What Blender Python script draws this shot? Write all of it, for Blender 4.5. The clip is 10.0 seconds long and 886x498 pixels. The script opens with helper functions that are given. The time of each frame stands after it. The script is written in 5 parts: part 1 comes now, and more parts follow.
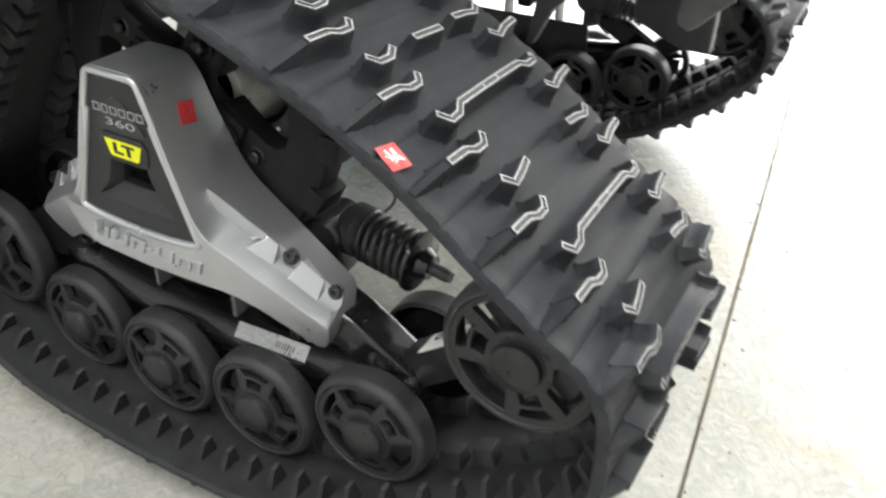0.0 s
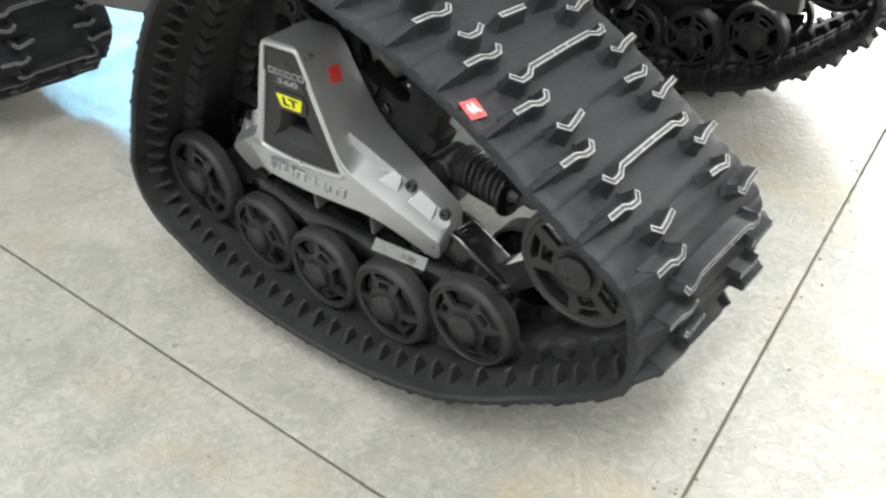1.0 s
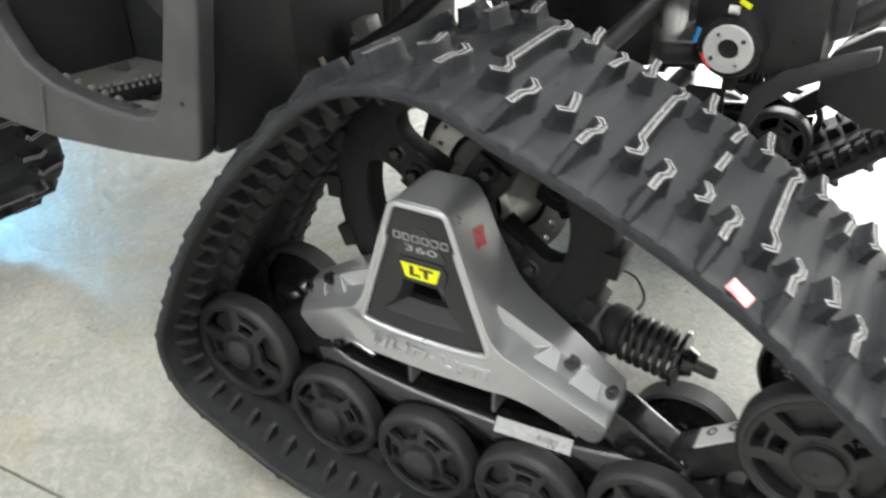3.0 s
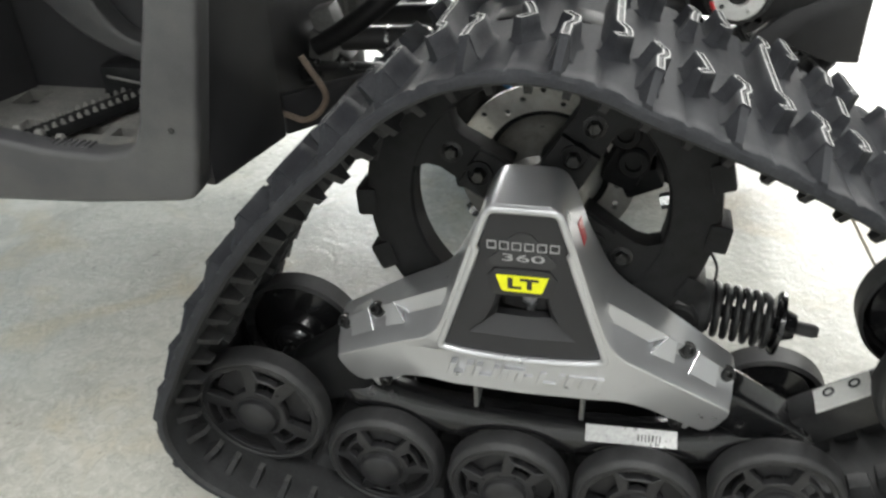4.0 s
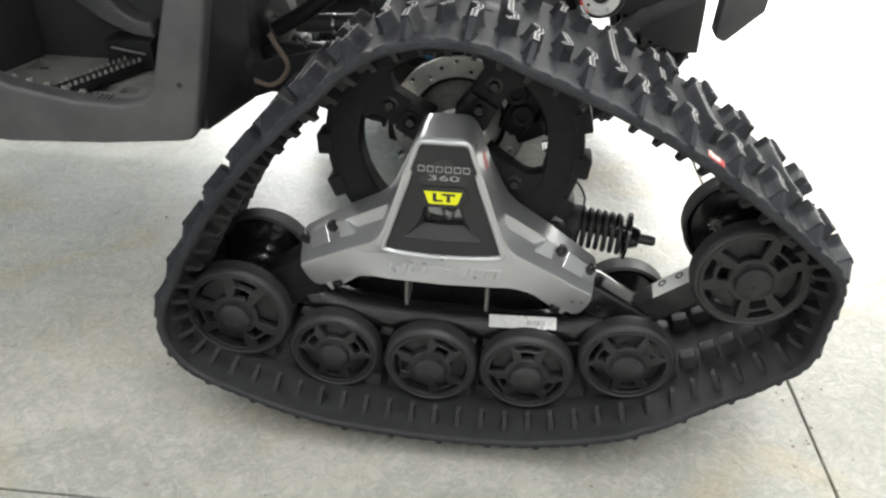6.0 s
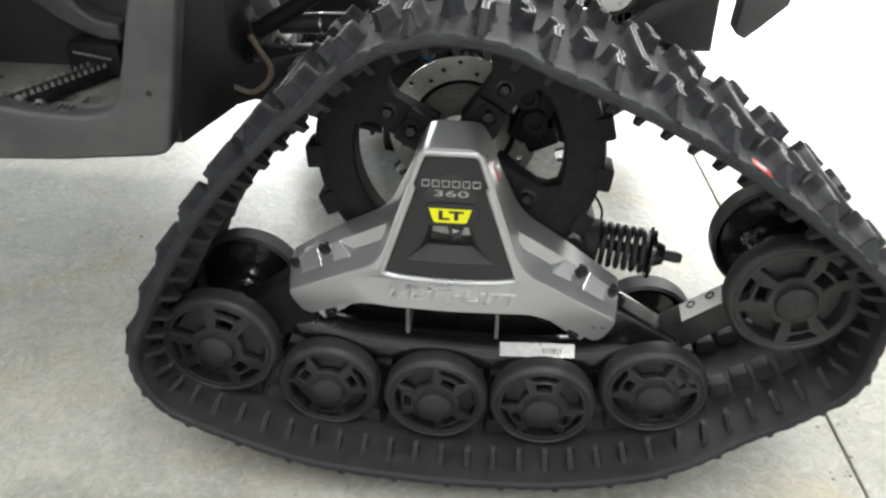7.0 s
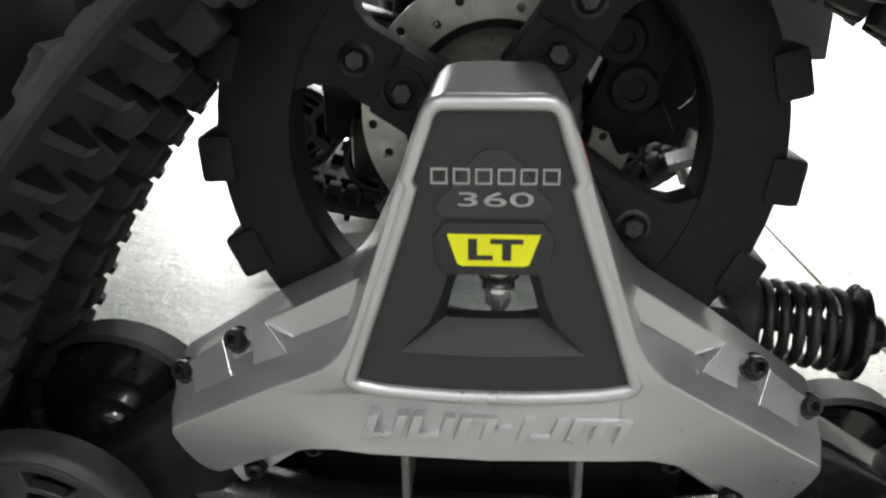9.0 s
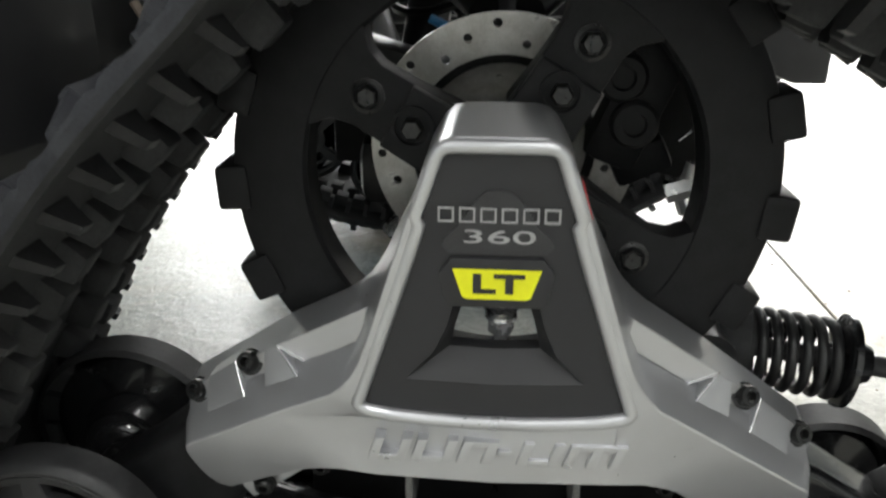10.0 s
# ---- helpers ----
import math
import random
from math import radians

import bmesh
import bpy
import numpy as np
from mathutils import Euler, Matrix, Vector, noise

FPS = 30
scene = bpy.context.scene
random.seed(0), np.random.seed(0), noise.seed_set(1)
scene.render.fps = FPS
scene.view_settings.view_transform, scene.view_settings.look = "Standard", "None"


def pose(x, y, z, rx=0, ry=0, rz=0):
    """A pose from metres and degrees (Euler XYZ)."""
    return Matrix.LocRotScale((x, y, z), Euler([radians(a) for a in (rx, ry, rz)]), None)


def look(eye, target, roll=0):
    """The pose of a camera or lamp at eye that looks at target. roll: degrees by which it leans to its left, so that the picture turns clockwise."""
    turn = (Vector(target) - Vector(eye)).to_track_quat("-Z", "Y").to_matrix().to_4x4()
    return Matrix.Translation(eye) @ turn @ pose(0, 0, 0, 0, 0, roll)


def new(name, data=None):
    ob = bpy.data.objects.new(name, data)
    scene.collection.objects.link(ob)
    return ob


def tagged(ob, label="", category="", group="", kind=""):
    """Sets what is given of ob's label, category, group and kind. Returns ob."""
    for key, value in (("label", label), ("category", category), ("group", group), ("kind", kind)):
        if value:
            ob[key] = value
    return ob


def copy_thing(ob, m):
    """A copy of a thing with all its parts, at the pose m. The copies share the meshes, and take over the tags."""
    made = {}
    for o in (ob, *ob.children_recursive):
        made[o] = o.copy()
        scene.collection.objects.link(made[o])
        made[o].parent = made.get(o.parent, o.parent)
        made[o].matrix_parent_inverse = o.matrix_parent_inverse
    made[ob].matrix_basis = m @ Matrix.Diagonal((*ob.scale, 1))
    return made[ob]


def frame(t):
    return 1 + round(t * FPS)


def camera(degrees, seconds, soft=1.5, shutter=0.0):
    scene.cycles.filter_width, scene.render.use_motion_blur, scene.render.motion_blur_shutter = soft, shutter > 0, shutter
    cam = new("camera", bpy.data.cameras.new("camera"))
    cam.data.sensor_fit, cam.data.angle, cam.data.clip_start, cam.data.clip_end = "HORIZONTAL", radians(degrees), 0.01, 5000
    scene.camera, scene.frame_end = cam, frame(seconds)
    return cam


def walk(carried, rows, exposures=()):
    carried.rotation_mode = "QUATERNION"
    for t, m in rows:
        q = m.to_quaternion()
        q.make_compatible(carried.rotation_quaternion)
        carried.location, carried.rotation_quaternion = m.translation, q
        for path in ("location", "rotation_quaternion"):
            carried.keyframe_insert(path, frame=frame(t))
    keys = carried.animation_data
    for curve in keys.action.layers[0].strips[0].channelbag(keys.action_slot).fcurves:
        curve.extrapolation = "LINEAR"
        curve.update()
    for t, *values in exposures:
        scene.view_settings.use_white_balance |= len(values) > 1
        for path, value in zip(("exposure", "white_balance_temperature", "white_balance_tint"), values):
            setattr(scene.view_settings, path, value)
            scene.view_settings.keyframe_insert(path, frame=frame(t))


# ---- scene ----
cam = camera(55.7, 10.0, soft=2.4, shutter=0.4)
PATH = [
    (0, (0.716, -0.56, 0.97), (-0.06, 0.904, -0.149), 1.8),
    (0.2, (0.737, -0.615, 0.993), (0.004, 0.848, -0.152), 0.7),
    (0.4, (0.764, -0.649, 1.028), (-0.030, 0.741, -0.169), -2.4),
    (0.5, (0.792, -0.666, 1.046), (-0.057, 0.678, -0.167), -3.4),
    (0.7, (0.857, -0.680, 1.077), (-0.105, 0.570, -0.144), -4.1),
    (1, (0.935, -0.699, 1.098), (-0.137, 0.48, -0.11), -4.8),
    (1.5, (0.922, -0.7, 1.096), (-0.173, 0.485, -0.086), -5.6),
    (2, (0.824, -0.703, 1.075), (-0.231, 0.522, -0.102), -4.2),
    (2.5, (0.646, -0.72, 1.061), (-0.313, 0.575, -0.123), -2.3),
    (2.7, (0.561, -0.720, 1.071), (-0.333, 0.656, -0.067), -1.1),
    (3, (0.447, -0.714, 1.104), (-0.398, 0.745, 0.027), -1.8),
    (3.2, (0.367, -0.69, 1.104), (-0.432, 0.793, 0.025), -2.1),
    (4.3, (0.021, -0.728, 1.046), (-0.198, 0.915, -0.073), -2.4),
    (4.5, (0.004, -0.775, 1.05), (-0.109, 0.887, -0.057), -1.0),
    (4.7, (0.009, -0.820, 1.071), (-0.062, 0.846, -0.033), 0.8),
    (5, (0.037, -0.903, 1.095), (-0.113, 0.737, -0.041), 0.9),
    (5.5, (0.103, -1.033, 1.137), (-0.088, 0.613, 0.018), 0.4),
    (5.7, (0.11, -1.063, 1.153), (-0.083, 0.586, 0.038), 0.7),
    (6.8, (0.079, -0.991, 1.123), (-0.079, 0.668, 0.017), 0.9),
    (7, (0.06, -0.934, 1.093), (-0.085, 0.73, -0.007), 0.7),
    (7.5, (0.003, -0.779, 1.023), (-0.092, 0.922, -0.024), 1.3),
    (8, (0.0, -0.613, 0.907), (-0.092, 1.179, 0.023), 1.3),
    (8.2, (0.000, -0.561, 0.864), (-0.103, 1.243, 0.008), 1.0),
    (8.5, (-0.012, -0.503, 0.79), (-0.116, 1.31, -0.048), 0.9),
    (8.7, (-0.013, -0.475, 0.756), (-0.129, 1.341, -0.074), 0.2),
    (9, (-0.014, -0.451, 0.726), (-0.136, 1.371, -0.089), -0.7),
    (9.5, (-0.015, -0.446, 0.715), (-0.141, 1.377, -0.098), -0.2),
    (10, (-0.014, -0.466, 0.756), (-0.146, 1.357, -0.057), -0.0),
]
walk(cam, [(t, look(eye, target, roll)) for t, eye, target, roll in PATH],
     [(0.0, 0.18), (0.5, 0.18), (1.0, 0.26), (2.0, 0.32), (3.0, 0.33), (3.6, 0.26), (4.5, 0.08), (5.5, 0.06), (7.0, 0.10), (7.5, 0.04), (8.0, -0.08), (9.0, -0.19), (10.0, -0.18)])

# ---- world and light ----
FLOOR = 0.020
world = bpy.data.worlds.new("hall_world")
scene.world = world
world.use_nodes = True
wn = world.node_tree.nodes
sky = wn.new("ShaderNodeTexSky")
sky.sky_type, sky.sun_disc = "NISHITA", False
sky.sun_elevation, sky.sun_rotation = radians(35), radians(20)
world.node_tree.links.new(sky.outputs["Color"], wn["Background"].inputs["Color"])
wn["Background"].inputs["Strength"].default_value = 0.1


def area(name, eye, target, sx, sy, watts, colour):
    data = bpy.data.lights.new(name, "AREA")
    data.shape, data.size, data.size_y, data.energy, data.color = "RECTANGLE", sx, sy, watts, colour
    ob = new(name, data)
    ob.matrix_world = look(eye, target)
    return ob


area("doorway_daylight", (0.4, 7.85, 2.3), (0.4, 0.0, 1.9), 8.2, 4.2, 1060, (1.0, 1.0, 0.965))
area("window_daylight", (-6.85, 3.2, 2.4), (0.0, 2.6, 1.2), 1.1, 0.8, 88, (0.24, 0.68, 1.0))
for lx, watts in ((-1.9, 78), (1.3, 155)):
    area("ceiling_lamp", (lx, -2.4, 4.9), (lx, -2.4, 0.0), 0.6, 4.5, watts, (1.0, 1.0, 0.98))
area("ceiling_lamp", (0.3, 3.4, 4.9), (0.3, 3.4, 0.0), 4.5, 0.6, 130, (1.0, 1.0, 0.98))


# ---- materials ----
def material(name, colour, rough=0.5, metal=0.0, dirt=0.25, scale=40.0, bump=0.15, bump_scale=220.0, spec=0.5, tint=None, coat=0.0, fine=0.35, coat_rough=0.08):
    """Two scales of colour variation, a broken gloss and a fine relief, in metres of the world."""
    m = bpy.data.materials.new(name)
    m.use_nodes = True
    nt = m.node_tree
    b = nt.nodes["Principled BSDF"]
    b.inputs["Metallic"].default_value = metal
    b.inputs["Specular IOR Level"].default_value = spec
    b.inputs["Coat Weight"].default_value = coat
    b.inputs["Coat Roughness"].default_value = coat_rough
    info = nt.nodes.new("ShaderNodeObjectInfo")
    shift = nt.nodes.new("ShaderNodeVectorMath")
    shift.operation = "MULTIPLY_ADD"
    tc = nt.nodes.new("ShaderNodeTexCoord")
    rnd = nt.nodes.new("ShaderNodeCombineXYZ")
    for i in range(3):
        nt.links.new(info.outputs["Random"], rnd.inputs[i])
    nt.links.new(rnd.outputs[0], shift.inputs[0])
    shift.inputs[1].default_value = (7.0, 3.0, 5.0)
    nt.links.new(tc.outputs["Object"], shift.inputs[2])
    n1 = nt.nodes.new("ShaderNodeTexNoise")
    n1.inputs["Scale"].default_value, n1.inputs["Detail"].default_value = scale, 6.0
    n1.inputs["Roughness"].default_value = 0.62
    n2 = nt.nodes.new("ShaderNodeTexNoise")
    n2.inputs["Scale"].default_value, n2.inputs["Detail"].default_value = bump_scale, 3.0
    for n in (n1, n2):
        nt.links.new(shift.outputs[0], n.inputs["Vector"])
    ramp = nt.nodes.new("ShaderNodeMapRange")
    ramp.inputs["From Min"].default_value, ramp.inputs["From Max"].default_value = 0.35, 0.7
    nt.links.new(n1.outputs["Fac"], ramp.inputs["Value"])
    mix = nt.nodes.new("ShaderNodeMix")
    mix.data_type = "RGBA"
    other = tint or tuple(min(1.0, c * 1.7 + 0.01) for c in colour)
    mix.inputs["A"].default_value = (*colour, 1)
    mix.inputs["B"].default_value = (*[c + (o - c) * dirt for c, o in zip(colour, other)], 1)
    nt.links.new(ramp.outputs["Result"], mix.inputs["Factor"])
    mix2 = nt.nodes.new("ShaderNodeMix")
    mix2.data_type, mix2.blend_type = "RGBA", "OVERLAY"
    mix2.inputs["Factor"].default_value = fine
    nt.links.new(mix.outputs["Result"], mix2.inputs["A"])
    nt.links.new(n2.outputs["Fac"], mix2.inputs["B"])
    nt.links.new(mix2.outputs["Result"], b.inputs["Base Color"])
    rr = nt.nodes.new("ShaderNodeMapRange")
    rr.inputs["From Min"].default_value, rr.inputs["From Max"].default_value = 0.3, 0.75
    rr.inputs["To Min"].default_value, rr.inputs["To Max"].default_value = max(0.02, rough - 0.08), min(1.0, rough + 0.12)
    nt.links.new(n1.outputs["Fac"], rr.inputs["Value"])
    nt.links.new(rr.outputs["Result"], b.inputs["Roughness"])
    bp = nt.nodes.new("ShaderNodeBump")
    bp.inputs["Strength"].default_value, bp.inputs["Distance"].default_value = bump, 0.001
    nt.links.new(n2.outputs["Fac"], bp.inputs["Height"])
    nt.links.new(bp.outputs["Normal"], b.inputs["Normal"])
    return m


RUBBER = material("tread_rubber", (0.0205, 0.0215, 0.0255), 0.66, dirt=0.55, scale=22, bump=0.4, bump_scale=380, spec=0.25, tint=(0.055, 0.057, 0.062))
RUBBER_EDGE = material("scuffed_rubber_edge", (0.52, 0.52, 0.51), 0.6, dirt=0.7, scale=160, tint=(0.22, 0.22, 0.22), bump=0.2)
RUBBER_IN = material("inner_rubber", (0.0225, 0.0230, 0.0240), 0.66, dirt=0.8, spec=0.3, scale=30, bump=0.45, bump_scale=300)
# guide tooth tips coloured paler, as lit from above
TOOTH_TIP = material("lit_tooth_tip", (0.055, 0.055, 0.054), 0.55, dirt=0.6, scale=200, tint=(0.03, 0.03, 0.03), bump=0.2)
TOOTH = material("guide_tooth_rubber", colour=(0.0165, 0.0165, 0.0175), rough=0.6, spec=0.3, dirt=0.7, scale=120, bump=0.2)
TYRE = material("wheel_tyre_rubber", (0.0225, 0.0225, 0.0235), 0.5, dirt=0.5, scale=60, bump=0.2)
PLASTIC = material("black_moulded_plastic", colour=(0.016, 0.016, 0.0172), rough=0.34, spec=0.40, dirt=0.6, scale=70, bump=0.25, bump_scale=600)
SPROCKET = material("black_nylon", (0.0080, 0.0082, 0.0088), 0.5, spec=0.17, dirt=0.6, scale=35, bump=0.2, bump_scale=500)
SILVER = material("silver_paint", (0.52, 0.524, 0.54), 0.34, metal=0.70, dirt=0.10, scale=18, bump=0.0, bump_scale=1400, fine=0.0, coat=0.35, coat_rough=0.12)
INSERT = material("dark_grey_insert_plastic", (0.018, 0.018, 0.020), 0.5, dirt=0.25, scale=25, bump=0.35, bump_scale=1500)
# bright metal of nuts and fittings, also the painted glints on the arm ridges
BRIGHT = material("bright_metal_and_glint", (0.85, 0.85, 0.86), 0.22, metal=0.7, dirt=0.15, scale=60, bump=0.0, fine=0.0)
GLOSS = material("black_powder_coat", (0.0105, 0.0105, 0.0115), 0.20, dirt=0.2, scale=30, bump=0.03, bump_scale=500, spec=0.35, coat=0.4, coat_rough=0.07, fine=0.15)
SATIN = material("black_satin_paint", (0.0150, 0.0150, 0.0158), 0.34, spec=0.4, dirt=0.5, scale=40, bump=0.1)
STEEL = material("machined_steel", (0.64, 0.63, 0.60), 0.33, metal=0.55, dirt=0.5, scale=60, tint=(0.3, 0.28, 0.24), bump=0.12, bump_scale=700)
ZINC = material("zinc_plated_steel", (0.55, 0.55, 0.55), 0.25, metal=1.0, dirt=0.4, scale=150, tint=(0.3, 0.3, 0.3), bump=0.1)
BOLT = material("blackened_bolt", (0.036, 0.036, 0.036), 0.32, metal=0.8, dirt=0.5, scale=200)
RED = material("red_sticker_film", (0.62, 0.03, 0.035), 0.3, dirt=0.25, scale=90, tint=(0.75, 0.2, 0.2), bump=0.05, coat=0.3)
WHITE = material("white_label_film", (0.75, 0.75, 0.73), 0.35, dirt=0.15, scale=60, tint=(0.5, 0.5, 0.48), bump=0.04)
FOIL = material("silver_label_film", (0.36, 0.36, 0.355), 0.32, metal=0.60, dirt=0.3, scale=60, tint=(0.3, 0.3, 0.3), bump=0.04)
INK = material("black_ink", (0.02, 0.02, 0.02), 0.5)
YELLOW = material("yellow_badge", (0.85, 0.86, 0.01), 0.4, dirt=0.1, scale=60, tint=(0.7, 0.7, 0.02), bump=0.05)
LETTER = material("grey_lettering", (0.34, 0.34, 0.34), 0.4, dirt=0.2, scale=200)
GREY_PANEL = material("grey_body_plastic", (0.054, 0.054, 0.0575), 0.42, dirt=0.5, tint=(0.140, 0.138, 0.134), scale=9, bump=0.3, bump_scale=900)
DARK_PANEL = material("black_body_plastic", (0.025, 0.025, 0.027), 0.42, dirt=0.4, scale=20, bump=0.2, bump_scale=700)
BOARD = material("dusty_footboard_plastic", (0.13, 0.13, 0.125), 0.6, dirt=0.6, scale=30, tint=(0.26, 0.25, 0.23), bump=0.3)
HOSE = material("tan_hose_rubber", (0.17, 0.13, 0.10), 0.45, dirt=0.3, scale=80)
BLUE = material("blue_clip", (0.03, 0.22, 0.50), 0.4)
CAST = material("cast_aluminium", (0.21, 0.21, 0.205), 0.55, metal=0.4, dirt=0.6, scale=70, tint=(0.2, 0.2, 0.2), bump=0.4)

HUB = material("black_lacquered_hub", (0.014, 0.014, 0.015), 0.12, dirt=0.2, scale=40, bump=0.02, coat=0.8, coat_rough=0.05)
ALU = material("machined_aluminium", (0.72, 0.72, 0.71), 0.4, metal=0.25, dirt=0.3, scale=120, tint=(0.5, 0.5, 0.5), bump=0.05)


def concrete():
    m = bpy.data.materials.new("polished_concrete")
    m.use_nodes = True
    nt = m.node_tree
    b = nt.nodes["Principled BSDF"]
    geo = nt.nodes.new("ShaderNodeNewGeometry")

    def noise_at(scale, detail, rough=0.6, distort=0.0):
        n = nt.nodes.new("ShaderNodeTexNoise")
        n.inputs["Scale"].default_value, n.inputs["Detail"].default_value = scale, detail
        n.inputs["Roughness"].default_value, n.inputs["Distortion"].default_value = rough, distort
        nt.links.new(geo.outputs["Position"], n.inputs["Vector"])
        return n

    def ramp(node, lo, hi, a, c):
        r = nt.nodes.new("ShaderNodeMapRange")
        r.inputs["From Min"].default_value, r.inputs["From Max"].default_value = lo, hi
        r.inputs["To Min"].default_value, r.inputs["To Max"].default_value = a, c
        nt.links.new(node.outputs["Fac"], r.inputs["Value"])
        return r

    def blend(fac, a, colour, kind="MIX"):
        x = nt.nodes.new("ShaderNodeMix")
        x.data_type, x.blend_type = "RGBA", kind
        nt.links.new(fac.outputs[0], x.inputs["Factor"])
        if hasattr(a, "outputs"):
            nt.links.new(a.outputs["Result"], x.inputs["A"])
        else:
            x.inputs["A"].default_value = (*a, 1)
        x.inputs["B"].default_value = (*colour, 1)
        return x

    big, mid, small = noise_at(1.3, 5, 0.6, 0.6), noise_at(7.0, 6, 0.65, 0.8), noise_at(140.0, 4, 0.7)
    stain, speck, worm = noise_at(3.1, 4, 0.55, 1.2), noise_at(34.0, 2, 0.5), noise_at(26.0, 5, 0.6, 2.5)
    c = blend(ramp(big, 0.32, 0.7, 0.0, 0.9), (0.44, 0.43, 0.385), (0.565, 0.555, 0.505))
    c = blend(ramp(mid, 0.42, 0.70, 0.0, 0.85), c, (0.32, 0.32, 0.285))
    c = blend(ramp(worm, 0.48, 0.66, 0.0, 0.45), c, (0.64, 0.64, 0.60))
    c = blend(ramp(stain, 0.54, 0.70, 0.0, 0.55), c, (0.50, 0.43, 0.29))
    c = blend(ramp(speck, 0.72, 0.76, 0.0, 0.6), c, (0.22, 0.20, 0.17))
    c = blend(ramp(small, 0.55, 0.8, 0.0, 0.3), c, (0.36, 0.36, 0.34))
    # thin dark trowel lines: where a bent noise crosses its middle
    curl = noise_at(17.0, 5, 0.6, 1.6)
    off = nt.nodes.new("ShaderNodeMath")
    off.operation = "SUBTRACT"
    off.inputs[1].default_value = 0.5
    nt.links.new(curl.outputs["Fac"], off.inputs[0])
    ridge = nt.nodes.new("ShaderNodeMath")
    ridge.operation = "ABSOLUTE"
    nt.links.new(off.outputs[0], ridge.inputs[0])
    line = nt.nodes.new("ShaderNodeMapRange")
    line.inputs["From Min"].default_value, line.inputs["From Max"].default_value = 0.0, 0.028
    line.inputs["To Min"].default_value, line.inputs["To Max"].default_value = 0.42, 0.0
    nt.links.new(ridge.outputs[0], line.inputs["Value"])
    c = blend(line, c, (0.27, 0.265, 0.24))
    nt.links.new(c.outputs["Result"], b.inputs["Base Color"])
    nt.links.new(ramp(mid, 0.3, 0.75, 0.17, 0.36).outputs[0], b.inputs["Roughness"])
    bp = nt.nodes.new("ShaderNodeBump")
    bp.inputs["Strength"].default_value, bp.inputs["Distance"].default_value = 0.45, 0.003
    nt.links.new(worm.outputs["Fac"], bp.inputs["Height"])
    nt.links.new(bp.outputs["Normal"], b.inputs["Normal"])
    return m


CONCRETE = concrete()
CRUMB = material("dry_dirt", (0.16, 0.12, 0.07), 0.8, dirt=0.8, scale=300)
JOINT = material("joint_dirt", (0.145, 0.118, 0.08), 0.8, dirt=0.6, scale=60, tint=(0.3, 0.26, 0.2))
WALL = material("painted_wall", (0.55, 0.56, 0.56), 0.7, dirt=0.2, scale=3)


# ---- mesh helpers ----
def part(name, bm, mat, parent=None, label="", smooth=40.0, m=None):
    """Links a bmesh as one mesh object under a thing or a part."""
    bmesh.ops.recalc_face_normals(bm, faces=bm.faces)
    me = bpy.data.meshes.new(name)
    bm.to_mesh(me)
    bm.free()
    for mm in (mat if isinstance(mat, (list, tuple)) else [mat]):
        me.materials.append(mm)
    if smooth:
        me.shade_smooth()
        me.set_sharp_from_angle(angle=radians(smooth))
    return place(name, me, parent, label, m)


def weighted(ob):
    md = ob.modifiers.new("flat_faces", "WEIGHTED_NORMAL")
    md.keep_sharp, md.weight = True, 80
    return ob


def place(name, me, parent=None, label="", m=None):
    ob = new(name, me)
    if m is not None:
        ob.matrix_basis = m
    if parent is not None:
        ob.parent = parent
        ob.matrix_parent_inverse = world_of(parent).inverted()
    if label:
        ob["label"] = label
    return ob


def world_of(ob):
    w = ob.matrix_basis.copy()
    while ob.parent is not None:
        w = ob.matrix_parent_inverse @ w
        ob = ob.parent
        w = ob.matrix_basis @ w
    return w


def thing(name, at, label, category, group=""):
    ob = new(name)
    ob.location = at
    ob.empty_display_size = 0.1
    return tagged(ob, label, category, group)


def add_box(bm, c, size, rot=None, bevel=0.0, taper=1.0):
    t = bmesh.new()
    bmesh.ops.create_cube(t, size=1.0)
    for v in t.verts:
        v.co = Vector((v.co.x * size[0], v.co.y * size[1], v.co.z * size[2]))
        if taper != 1.0 and v.co.z > 0:
            v.co.x *= taper
            v.co.y *= taper
    if bevel:
        bmesh.ops.bevel(t, geom=list(t.edges), offset=bevel, segments=2, affect="EDGES", profile=0.6)
    m = Matrix.Translation(c) @ (rot or Matrix.Identity(4))
    join(bm, t, m)


def join(bm, t, m=Matrix.Identity(4), index=None):
    vs = {}
    for v in t.verts:
        vs[v] = bm.verts.new(m @ v.co)
    for f in t.faces:
        try:
            g = bm.faces.new([vs[v] for v in f.verts])
            g.material_index = f.material_index if index is None else index
        except ValueError:
            pass
    t.free()


def add_lathe(bm, profile, centre, seg=40, axis="y", index=0, start=0.0):
    """Turns (radius, along) pairs about an axis through centre."""
    rings = []
    for r, a in profile:
        ring = []
        if r < 1e-6:
            ring = [bm.verts.new(axis_point(0, 0, a, centre, axis))] * seg
        else:
            for i in range(seg):
                w = start + 2 * math.pi * i / seg
                ring.append(bm.verts.new(axis_point(r * math.cos(w), r * math.sin(w), a, centre, axis)))
        rings.append(ring)
    for p, q in zip(rings, rings[1:]):
        for i in range(seg):
            j = (i + 1) % seg
            vs = list(dict.fromkeys((p[i], p[j], q[j], q[i])))
            if len(vs) > 2:
                f = bm.faces.new(vs)
                f.material_index = index


def axis_point(u, w, a, c, axis):
    if axis == "y":
        return Vector((c[0] + u, c[1] + a, c[2] + w))
    if axis == "x":
        return Vector((c[0] + a, c[1] + u, c[2] + w))
    return Vector((c[0] + u, c[1] + w, c[2] + a))


